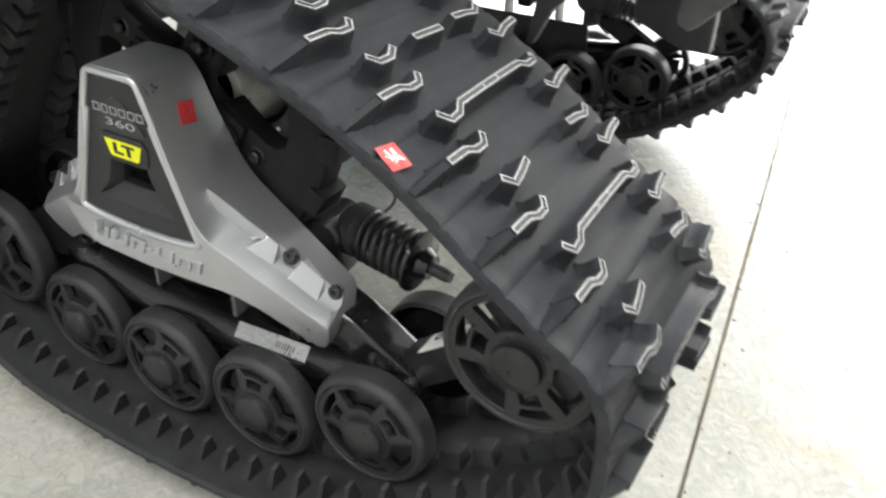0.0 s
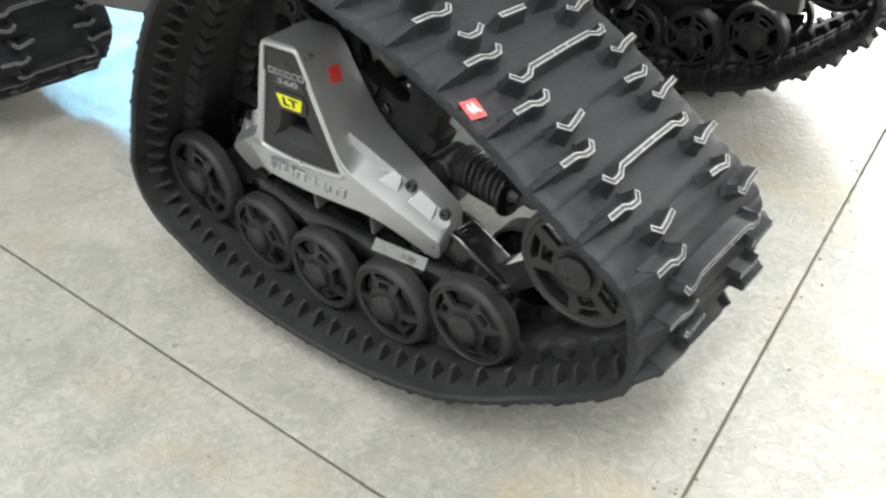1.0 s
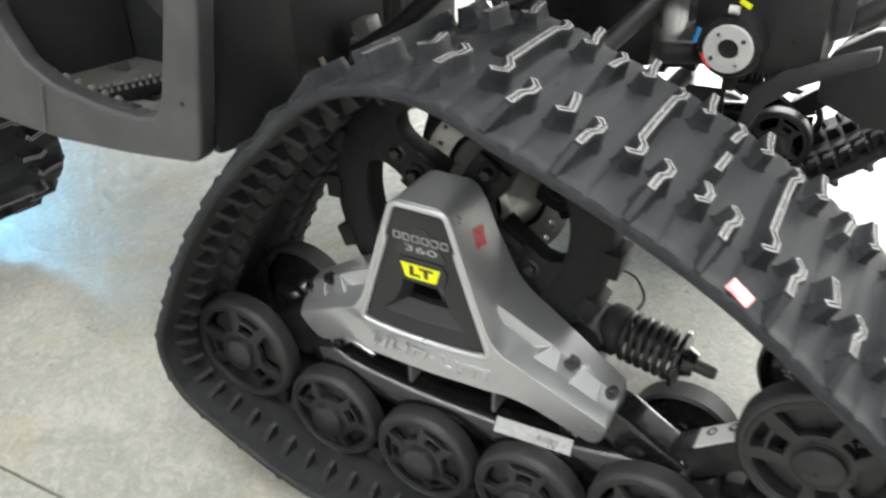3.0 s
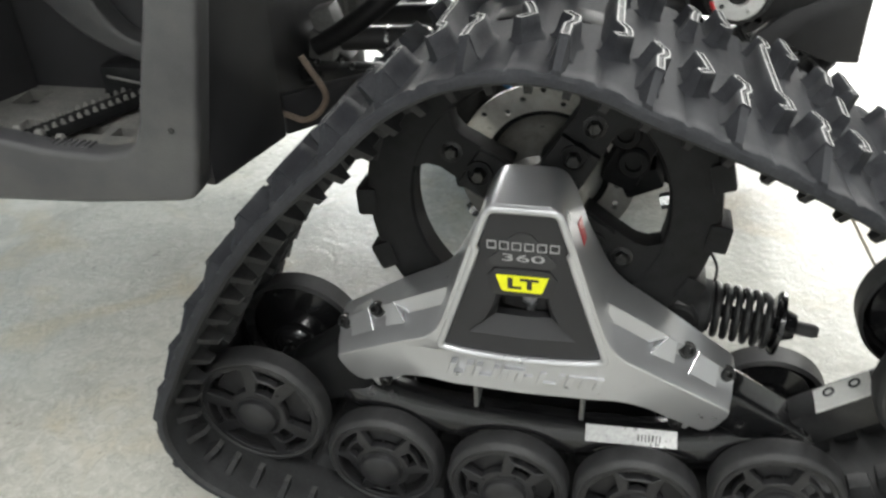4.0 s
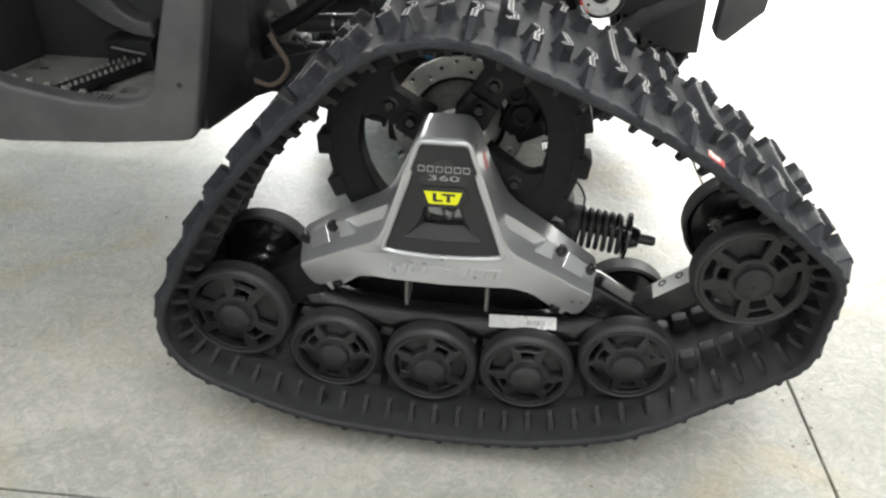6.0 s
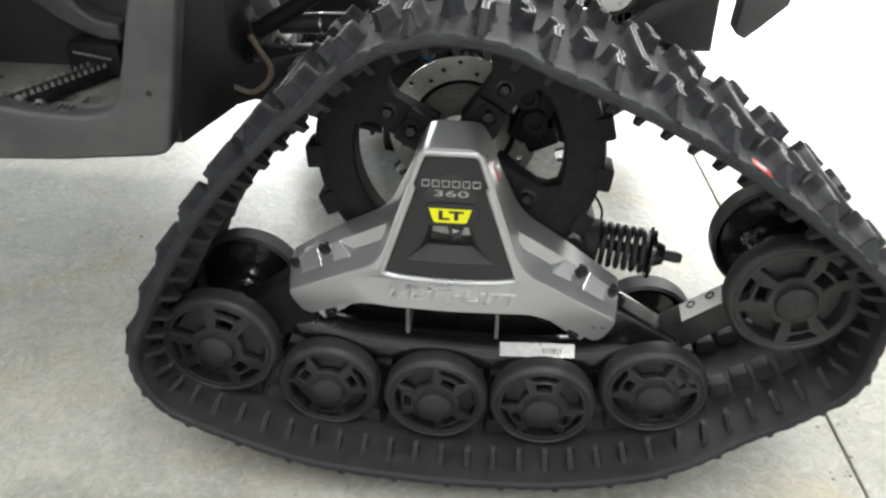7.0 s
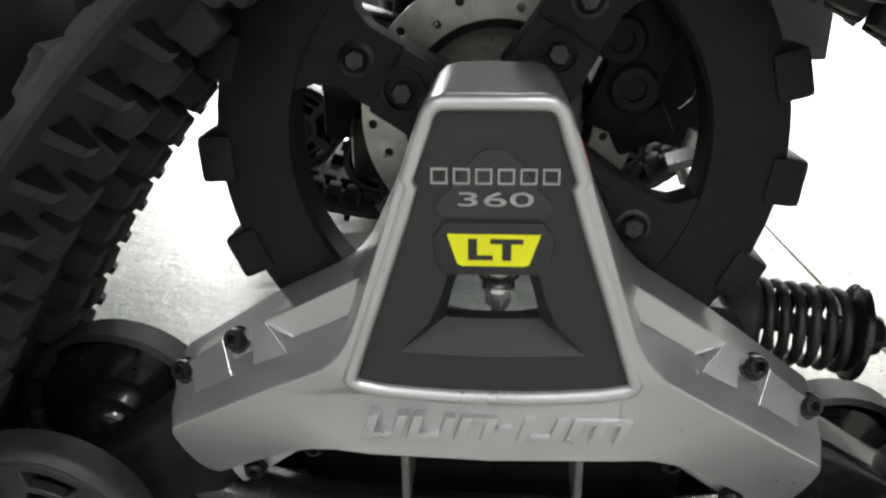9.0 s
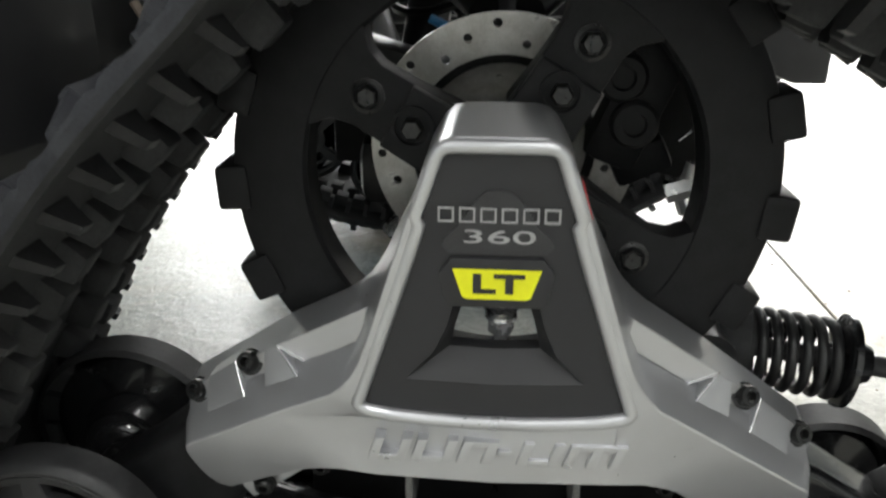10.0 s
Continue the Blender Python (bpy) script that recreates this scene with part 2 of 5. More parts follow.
def add_tube(bm, pts, r, seg=12, caps=True, flat=1.0, closed=False, index=0):
    """A round bar along points; flat squeezes it in its second direction. r may be a list."""
    pts = [Vector(p) for p in pts]
    n = len(pts)
    rs = r if isinstance(r, (list, tuple)) else [r] * n
    up = None
    rings = []
    for i, p in enumerate(pts):
        a = pts[(i - 1) % n] if closed else pts[max(0, i - 1)]
        b = pts[(i + 1) % n] if closed else pts[min(n - 1, i + 1)]
        d = (b - a).normalized()
        if up is None:
            up = Vector((0, 0, 1)) if abs(d.z) < 0.9 else Vector((0, 1, 0))
        side = d.cross(up).normalized()
        up = side.cross(d).normalized()
        rings.append([bm.verts.new(p + rs[i] * (math.cos(2 * math.pi * k / seg) * side + flat * math.sin(2 * math.pi * k / seg) * up)) for k in range(seg)])
    for i in range(n if closed else n - 1):
        p, q = rings[i], rings[(i + 1) % n]
        for k in range(seg):
            f = bm.faces.new((p[k], p[(k + 1) % seg], q[(k + 1) % seg], q[k]))
            f.material_index = index
    if caps and not closed:
        for ring in (rings[0], rings[-1]):
            bm.faces.new(ring).material_index = index


def add_prism(bm, outline, y0, y1, index=0):
    """A flat outline of (x, z) given depth from y0 to y1."""
    a = [bm.verts.new((x, y0, z)) for x, z in outline]
    b = [bm.verts.new((x, y1, z)) for x, z in outline]
    n = len(outline)
    fs = [bm.faces.new(a), bm.faces.new(b[::-1])]
    for i in range(n):
        fs.append(bm.faces.new((a[i], a[(i + 1) % n], b[(i + 1) % n], b[i])))
    for f in fs:
        f.material_index = index
    return fs


def bevelled(bm, width, angle=30.0, segments=2):
    bmesh.ops.recalc_face_normals(bm, faces=bm.faces)
    edges = [e for e in bm.edges if len(e.link_faces) == 2 and e.calc_face_angle(0) > radians(angle)]
    bmesh.ops.bevel(bm, geom=edges, offset=width, segments=segments, affect="EDGES", profile=0.6, clamp_overlap=True)


def smooth_line(pts, steps=8):
    """Catmull-Rom through the points."""
    pts = [Vector(p) for p in pts]
    out = []
    for i in range(len(pts) - 1):
        p0, p1, p2, p3 = pts[max(0, i - 1)], pts[i], pts[i + 1], pts[min(len(pts) - 1, i + 2)]
        for k in range(steps):
            t = k / steps
            out.append(0.5 * (2 * p1 + (p2 - p0) * t + (2 * p0 - 5 * p1 + 4 * p2 - p3) * t * t + (3 * p1 - p0 - 3 * p2 + p3) * t ** 3))
    return out + [pts[-1]]


def hex_bolt(parent, at, r, h, mat=None, axis="y", washer=True, name="bolt", turn=0.0, sign=-1):
    bm = bmesh.new()
    if washer:
        add_lathe(bm, [(0, 0), (r * 1.55, 0), (r * 1.55, sign * h * 0.3), (r * 1.2, sign * h * 0.42)], at, 18, axis)
    add_lathe(bm, [(r, 0), (r, sign * h * 0.85), (r * 0.8, sign * h), (0, sign * h)], at, 6, axis, start=turn)
    return part(name, bm, mat or BOLT, parent, smooth=20)


def socket_bolt(parent, at, r, h, direction=(0, -1, 0)):
    """A round-headed screw with a hexagon socket, its head pointing along direction."""
    t = bmesh.new()
    add_lathe(t, [(r * 1.25, 0), (r * 1.25, h * 0.15), (r, h * 0.2), (r, h * 0.75), (r * 0.85, h), (r * 0.5, h)], (0, 0, 0), 18, "z")
    add_lathe(t, [(r * 0.5, h), (r * 0.45, h * 0.4), (0, h * 0.4)], (0, 0, 0), 6, "z")
    m = Matrix.Translation(at) @ Vector(direction).to_track_quat("Z", "Y").to_matrix().to_4x4()
    bm = bmesh.new()
    join(bm, t, m)
    return part("bolt", bm, BOLT, parent, smooth=30)


def text_mesh(body, size, depth=0.0006, bold=0.0):
    cu = bpy.data.curves.new("lettering", "FONT")
    cu.body, cu.size, cu.extrude, cu.offset = body, size, depth, bold
    cu.align_x, cu.align_y = "CENTER", "CENTER"
    ob = new("lettering", cu)
    me = bpy.data.meshes.new_from_object(ob.evaluated_get(bpy.context.evaluated_depsgraph_get()))
    bpy.data.objects.remove(ob)
    return me


# ---- the hall ----
def slab_floor():
    floor = thing("floor", (0, 0, FLOOR), "pale polished concrete floor with saw-cut joints and stains", "floor")
    floor["kind"] = "structure"
    bm = bmesh.new()
    add_box(bm, (0.5, 1.5, FLOOR - 0.06), (15.4, 13.4, 0.10))
    part("base", bm, JOINT, floor)
    # joints run along x at y = JY and, a little askew, along y through JX
    xs = (-7.0, -3.15, 0.0, 3.2, 7.6)
    ys = (-4.8, -0.180, 3.4, 7.8)
    gap = 0.0024
    lean = -0.076

    def corner(i, j, sx, sy):
        y = ys[j] + (gap * sy if 0 < j < 3 else 0)
        y += 0.022 * xs[i] if j == 1 else 0.0
        x = xs[i] + (gap * sx if 0 < i < 4 else 0)
        if 0 < i < 4:
            x += 0.672 - 0.0 if i == 2 else 0.0
            x += lean * (y - 0.0)
        return x, y

    for i in range(4):
        for j in range(3):
            quad = [corner(i, j, 1, 1), corner(i + 1, j, -1, 1), corner(i + 1, j + 1, -1, -1), corner(i, j + 1, 1, -1)]
            bm = bmesh.new()
            lo = [bm.verts.new((x, y, FLOOR - 0.03)) for x, y in quad]
            hi = [bm.verts.new((x, y, FLOOR)) for x, y in quad]
            bm.faces.new(hi)
            for k in range(4):
                bm.faces.new((lo[k], lo[(k + 1) % 4], hi[(k + 1) % 4], hi[k]))
            top = [e for e in bm.edges if all(v.co.z > FLOOR - 0.001 for v in e.verts)]
            bmesh.ops.bevel(bm, geom=top, offset=0.0015, segments=1, affect="EDGES")
            part("slab", bm, CONCRETE, floor, smooth=0)
    return floor


def hall_walls():
    def wall(name, x0, x1, y0, y1, z0, z1, holes=()):
        bm = bmesh.new()
        for c in holes or [(x0, x1, y0, y1, z0, z1)]:
            add_box(bm, ((c[0] + c[1]) / 2, (c[2] + c[3]) / 2, (c[4] + c[5]) / 2), (c[1] - c[0], c[3] - c[2], c[5] - c[4]))
        ob = part(name, bm, WALL, smooth=0)
        tagged(ob, "plain light painted hall wall", "wall", kind="structure")
    z = FLOOR - 0.02
    wall("wall_south", -7, 7.6, -5, -4.8, z, 5.2)
    wall("wall_east", 7.6, 7.8, -5, 8.0, z, 5.2)
    # the back wall with its wide doorway, the west wall with its window
    wall("wall_north", 0, 0, 0, 0, 0, 0, [(-7, -3.8, 7.8, 8, z, 5.2), (5.4, 7.6, 7.8, 8, z, 5.2), (-3.8, 5.4, 7.8, 8, 4.5, 5.2)])
    wall("wall_west", 0, 0, 0, 0, 0, 0, [(-7.2, -7, -5, 1.8, z, 5.2), (-7.2, -7, 4.6, 8, z, 5.2), (-7.2, -7, 1.8, 4.6, z, 1.4), (-7.2, -7, 1.8, 4.6, 3.4, 5.2)])
    bm = bmesh.new()
    add_box(bm, (0.3, 1.5, 5.25), (15.2, 13.4, 0.1))
    tagged(part("ceiling", bm, WALL, smooth=0), "plain light hall ceiling", "ceiling", kind="structure")



def crumbs():
    """Dry crumbs swept along the joint and scattered over the slabs."""
    rng = random.Random(11)
    bm = bmesh.new()
    for k in range(230):
        if k < 120:
            y = rng.uniform(-0.6, 2.6)
            x = 0.672 - 0.076 * y + rng.gauss(0, 0.035)
        else:
            x, y = rng.uniform(-2.0, 2.2), rng.uniform(-0.9, 3.0)
        r = rng.uniform(0.0008, 0.0026)
        t = bmesh.new()
        bmesh.ops.create_icosphere(t, subdivisions=1, radius=r)
        for v in t.verts:
            v.co = Vector((v.co.x * rng.uniform(0.7, 1.8), v.co.y * rng.uniform(0.7, 1.5), v.co.z * rng.uniform(0.4, 0.9)))
        t.transform(Matrix.Translation((x, y, FLOOR + r * 0.35)))
        join(bm, t)
    ob = part("crumbs", bm, CRUMB)
    tagged(ob, "small brown dirt crumbs scattered on the concrete floor", "debris", kind="stuff")


slab_floor()
crumbs()
hall_walls()


# ---- track system ----
AX, AZ = -0.0125, 0.5545          # drive axle
Y0, Y1 = -0.045, 0.325          # belt edges
YM = 0.5 * (Y0 + Y1)
CX = -0.0145                    # middle of the cover
BELT = 0.013
# belt line: drive sprocket, front idler, the slack below it, four road wheels, rear idler
CIRCLES = [(AX, AZ, 0.209), (0.482, 0.380, 0.106), (0.512, 0.290, 0.075), (0.301, 0.217, 0.090), (0.137, 0.175, 0.091), (-0.030, 0.170, 0.091), (-0.194, 0.180, 0.088), (-0.369, 0.251, 0.108)]
BOWS = [0.025, 0.0, 0.022, 0.004, 0.002, 0.002, 0.006, 0.026]     # how far the stiff belt bulges between the wheels
CAMBER = Matrix.Translation((0, 0, 0.17)) @ Matrix.Rotation(radians(-3.4), 4, "X") @ Matrix.Translation((0, 0, -0.17))
UPRIGHT = CAMBER.inverted()
PITCH = 0.0825
TWIST_Y = 0.06


def belt_path(circles, bows, extra):
    """The closed line round all wheels, clockwise seen from the side, with its outward normals."""
    n = len(circles)
    tangents = []
    for i in range(n):
        (x1, z1, r1), (x2, z2, r2) = circles[i], circles[(i + 1) % n]
        dx, dz = x2 - x1, z2 - z1
        d = math.hypot(dx, dz)
        u, w = dx / d, dz / d
        ca = (r1 - r2) / d
        sa = math.sqrt(1 - ca * ca)
        nx, nz = u * ca - w * sa, w * ca + u * sa
        tangents.append((nx, nz))
    pts = []
    for i in range(n):
        x, z, r = circles[i]
        a = math.atan2(tangents[i - 1][1], tangents[i - 1][0])
        b = math.atan2(tangents[i][1], tangents[i][0])
        while b > a + 1e-9:
            b -= 2 * math.pi
        steps = max(2, int((a - b) / 0.05))
        for k in range(steps + 1):
            t = a + (b - a) * k / steps
            pts.append((x + (r + extra) * math.cos(t), z + (r + extra) * math.sin(t)))
        (x2, z2, r2), (nx, nz) = circles[(i + 1) % n], tangents[i]
        p = np.array((x + (r + extra) * nx, z + (r + extra) * nz))
        q = np.array((x2 + (r2 + extra) * nx, z2 + (r2 + extra) * nz))
        steps = max(3, int(np.hypot(*(q - p)) / 0.01))
        for k in range(1, steps):
            u = k / steps
            pts.append(tuple(p + (q - p) * u + np.array((nx, nz)) * 4 * bows[i] * u * (1 - u)))
    pts = np.array(pts)
    closed = np.vstack([pts, pts[:1]])
    s = np.concatenate([[0], np.cumsum(np.hypot(*np.diff(closed, axis=0).T))])
    q = np.linspace(0, s[-1], 900, endpoint=False)
    even = np.stack([np.interp(q, s, closed[:, k]) for k in (0, 1)], axis=1)
    for _ in range(50):
        even = 0.5 * even + 0.25 * (np.roll(even, 1, axis=0) + np.roll(even, -1, axis=0))
    return even


def resampled(pts, count, start):
    closed = np.vstack([pts, pts[:1]])
    seg = np.hypot(*np.diff(closed, axis=0).T)
    s = np.concatenate([[0], np.cumsum(seg)])
    total = s[-1]
    near = s[np.argmin(np.hypot(pts[:, 0] - start[0], pts[:, 1] - start[1]))]
    q = (near + np.arange(count) * total / count) % total
    xy = np.stack([np.interp(q, s, closed[:, k]) for k in (0, 1)], axis=1)
    t = np.roll(xy, -1, axis=0) - np.roll(xy, 1, axis=0)
    t /= np.hypot(*t.T)[:, None]
    return xy, t


BAR_AT = (0.3587, 0.625)         # a long bar of the tread passes here


class BeltRun:
    """One belt's line, its count of rows and how it wanders: 1 for the slack, skewed belt, 0 for a straight one."""

    def __init__(self, circles, bows, wander):
        outer = belt_path(circles, bows, BELT)
        self.dense = np.concatenate([np.linspace(p, q, 12, endpoint=False) for p, q in zip(outer, np.roll(outer, -1, axis=0))])
        length = float(np.hypot(*np.diff(np.vstack([self.dense, self.dense[:1]]), axis=0).T).sum())
        self.rows = 2 * round(length / PITCH / 2)
        self.wander = wander
        self.fine = resampled(self.dense, self.rows * 24, BAR_AT)

    def twist(self, x, nz):
        """The belt runs askew over the front idler: its far edge stands out, its near edge lies in."""
        return self.wander * radians(2.0) * ease((x - 0.20) / 0.32) * ease((0.62 - nz) / 0.6)

    def drift(self, x, z):
        """Sideways wander of the belt: out over the sprocket, in over the two idlers."""
        slack = -0.022 * ease((z - 0.45) / 0.25) * ease((0.42 - x) / 0.34) + 0.060 * ease((x - 0.30) / 0.18) * ease((0.56 - z) / 0.28) + 0.010 * ease((-x - 0.20) / 0.20) * ease((0.50 - z) / 0.20)
        return self.wander * slack - 0.018 * (1 - self.wander)

    def at(self, k, inward=0.0):
        """Place on the belt at row k: x runs along it, z points outwards."""
        i = int(round(k * 24)) % (self.rows * 24)
        (x, z), (tx, tz) = self.fine[0][i], self.fine[1][i]
        nx, nz = -tz, tx
        m = Matrix(((tx, 0, nx, x), (0, 1, 0, self.drift(x, z)), (tz, 0, nz, z), (0, 0, 0, 1)))
        lean = Matrix.Translation((0, TWIST_Y, 0)) @ Matrix.Rotation(self.twist(x, nz), 4, "X") @ Matrix.Translation((0, -TWIST_Y, 0))
        return m @ lean @ Matrix.Translation((0, 0, -inward))


def ease(u):
    u = min(1.0, max(0.0, u))
    return u * u * (3 - 2 * u)


RUN = BeltRun(CIRCLES, BOWS, 1.0)
TAUT_RUN = BeltRun(CIRCLES[:2] + CIRCLES[3:], BOWS[:1] + [0.010] + BOWS[3:], 0.0)


def lug_mesh(name, line, height=0.0230, top=0.0084, base=0.0168, ridge=None, ticks=()):
    """A rubber lug along a bent line of (run, across): sloping flanks, a scuffed rim round its top and a sunken middle."""
    bm = bmesh.new()
    pts = [Vector((s, y)) for s, y in line]
    n = len(pts)

    def offset(w, lengthen):
        left, right = [], []
        for i, p in enumerate(pts):
            a, b = pts[max(0, i - 1)], pts[min(n - 1, i + 1)]
            d = (b - a).normalized()
            q = p.copy()
            if i == 0:
                q = p - d * lengthen
            if i == n - 1:
                q = p + d * lengthen
            nrm = Vector((-d.y, d.x))
            left.append(q + nrm * w)
            right.append(q - nrm * w)
        return left + right[::-1]

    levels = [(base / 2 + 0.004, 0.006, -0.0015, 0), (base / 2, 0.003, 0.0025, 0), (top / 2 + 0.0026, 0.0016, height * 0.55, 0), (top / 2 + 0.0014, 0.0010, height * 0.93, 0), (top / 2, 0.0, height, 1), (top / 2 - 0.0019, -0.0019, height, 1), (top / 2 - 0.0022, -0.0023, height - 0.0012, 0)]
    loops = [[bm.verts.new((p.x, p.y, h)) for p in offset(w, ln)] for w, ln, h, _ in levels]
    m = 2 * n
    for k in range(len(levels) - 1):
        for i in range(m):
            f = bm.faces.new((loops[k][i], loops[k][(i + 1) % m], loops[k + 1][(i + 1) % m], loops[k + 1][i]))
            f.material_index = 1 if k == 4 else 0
    last = loops[-1]
    for i in range(n - 1):
        f = bm.faces.new((last[i], last[i + 1], last[m - 2 - i], last[m - 1 - i]))
        f.material_index = 2
    # short scuffed bridges across the sunken middle
    w = top / 2 - 0.0021
    for x, y in ticks:
        f = bm.faces.new([bm.verts.new((x + dx, y + dy, height - 0.0003)) for dx, dy in ((-w, -0.0014), (w, -0.0014), (w, 0.0014), (-w, 0.0014))])
        f.material_index = 1
    if ridge:
        # a ramp falls from the lug's end to the belt's edge
        a, b = ridge[1], ridge[2]
        sec = [(a, 0.002, 0.0045), (a, 0.004, 0.0035), (b, height * 0.93, 0.0040), (b, -0.001, 0.0090), (a, -0.001, 0.0060)]
        one = [bm.verts.new((ridge[0] - w, y, h)) for y, h, w in sec]
        two = [bm.verts.new((ridge[0] + w, y, h)) for y, h, w in sec]
        bm.faces.new(one)
        bm.faces.new(two[::-1])
        for i in range(5):
            j = (i + 1) % 5
            bm.faces.new((one[i], two[i], two[j], one[j]))
    bmesh.ops.recalc_face_normals(bm, faces=bm.faces)
    me = bpy.data.meshes.new(name)
    bm.to_mesh(me)
    bm.free()
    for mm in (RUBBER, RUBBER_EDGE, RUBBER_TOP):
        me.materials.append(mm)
    me.shade_smooth()
    me.set_sharp_from_angle(angle=radians(52))
    return me


RUBBER_TOP = material("worn_lug_top", (0.055, 0.055, 0.056), 0.6, dirt=0.6, scale=90, bump=0.3)


def build_belt(root, run):
    count = run.rows * 16
    xy, t = resampled(run.dense, count, BAR_AT)
    nrm = np.stack([-t[:, 1], t[:, 0]], axis=1)
    # section of (across, inward), closed
    sec = [(Y0, 0.003), (Y0 + 0.003, -0.0018), (Y0 + 0.013, -0.0018), (Y0 + 0.017, 0.0), (Y0 + 0.03, -0.0005), (Y0 + 0.07, 0.0), (YM, 0.0), (Y1 - 0.07, 0.0), (Y1 - 0.03, -0.001), (Y1 - 0.004, 0.0), (Y1, 0.004),
           (Y1, 0.010), (Y1 - 0.004, 0.0135), (YM + 0.09, BELT), (YM - 0.09, BELT), (Y0 + 0.004, 0.0135), (Y0, 0.010)]
    m = len(sec)
    verts, faces, mats = [], [], []
    for i in range(count):
        # shallow cross grooves between the rows
        dip = (0.0026, 0.0, 0.0, 0.0, 0.0, 0.0016, 0.0022, 0.0022, 0.0, 0.0, 0.0012, 0.0012, 0.0012, 0.0, 0.0, 0.0)[i % 16]
        for y, h in sec:
            hh = h + (dip if h < 0.003 else 0)
            w = run.twist(xy[i][0], nrm[i][1])
            p = xy[i] + nrm[i] * ((y - TWIST_Y) * math.sin(w) - hh)
            verts.append((p[0], TWIST_Y + (y - TWIST_Y) * math.cos(w) + run.drift(*xy[i]), p[1]))
    for i in range(count):
        j = (i + 1) % count
        for k in range(m):
            q = (k + 1) % m
            faces.append((i * m + k, i * m + q, j * m + q, j * m + k))
            mats.append(0 if k < 10 or k == m - 1 else 1)
    me = bpy.data.meshes.new("belt")
    me.from_pydata(verts, [], faces)
    me.materials.append(RUBBER)
    me.materials.append(RUBBER_IN)
    me.polygons.foreach_set("material_index", mats)
    me.shade_smooth()
    me.set_sharp_from_angle(angle=radians(35))
    belt = place("belt", me, root, "black rubber track belt")
    bar = lug_mesh("long_bar_lug", [(-0.0020, 0.044), (0.0115, 0.056), (0.0100, 0.074), (0.0010, 0.088), (0.0, 0.135), (-0.0010, 0.182), (-0.0010, 0.229), (0.0060, 0.242), (0.0050, 0.2590), (-0.0040, 0.2635)], ticks=((-0.0009, 0.174), (-0.0002, 0.142)))
    zed = lug_mesh("edge_lug", [(0.0, 0.003), (0.0003, 0.036), (0.0060, 0.049), (0.0055, 0.065), (-0.0050, 0.0755)], ridge=(0.0, -0.043, 0.004))
    far = lug_mesh("far_edge_lug", [(-0.0085, 0.239), (0.0018, 0.2505), (-0.0045, 0.272), (-0.0080, 0.304)], ridge=(-0.008, 0.323, 0.303))
    vee = lug_mesh("short_lug", [(-0.0018, 0.045), (0.0110, 0.0585), (0.0065, 0.080), (0.0006, 0.101)])
    vee_short = lug_mesh("short_lug", [(-0.0013, 0.040), (0.0102, 0.0505), (0.0104, 0.069), (0.0010, 0.085)])
    vee_far = lug_mesh("far_short_lug", [(-0.0010, 0.212), (0.0010, 0.238), (0.0048, 0.2555), (-0.0040, 0.2700)])
    dash = lug_mesh("dash_lug", [(0.0018, 0.125), (0.0042, 0.178)])
    for k in range(-run.rows // 2, run.rows // 2):
        row = [(zed, -0.455), (far, -0.455)]
        if k % 2 == 0:
            row.append((bar, 0.03))
        else:
            row += [(vee_short if k % 8 == 7 else vee, 0.03), (vee_far, 0.03)]
            if k % 8 == 7:
                row.append((dash, 0.03))
        for me, off in row:
            place("lug", me, belt, m=run.at(k + off))
    # guide teeth inside, two to a row, along both wheel lines
    bm = bmesh.new()
    # a wedge, tallest on the wheel's side, falling towards the belt's edge
    sec = [(-0.017, 0.001, 0.0052), (-0.014, -0.005, 0.0044), (-0.001, -0.0235, 0.0036), (0.011, -0.025, 0.0036), (0.014, 0.001, 0.0060)]
    one = [bm.verts.new((-w, y, h)) for y, h, w in sec]
    two = [bm.verts.new((w, y, h)) for y, h, w in sec]
    bm.faces.new(one)
    bm.faces.new(two[::-1])
    for i in range(5):
        j = (i + 1) % 5
        f = bm.faces.new((one[i], two[i], two[j], one[j]))
        # the tip face takes the paler, painted-lit material
        f.material_index = 1 if i == 2 else 0
    me = finish("guide_tooth", bm, [TOOTH, TOOTH_TIP])
    for k in range(2 * run.rows):
        for y, turn in ((0.000, 0.0), (Y0 + Y1, math.pi)):
            place("guide_tooth", me, belt, m=run.at(k / 2 + 0.2, BELT - 0.001) @ Matrix.Translation((0, y, 0)) @ Matrix.Rotation(turn, 4, "Z"))
    # square drive blocks between the wheel lines
    bm = bmesh.new()
    add_box(bm, (0, 0, -0.0115), (0.034, 0.034, 0.026), rot=Matrix.Rotation(math.pi, 4, "X"), bevel=0.003, taper=0.78)
    me = finish("drive_block", bm, [RUBBER_IN])
    for k in range(2 * run.rows):
        for y, off in ((0.085, 0.0), (0.205, 0.0), (0.250, 0.25)):
            place("drive_block", me, belt, m=run.at(k / 2 + 0.2 + off, BELT - 0.001) @ Matrix.Translation((0, y, 0)))
    return belt


def polar(a, r):
    return r * math.cos(a), r * math.sin(a)


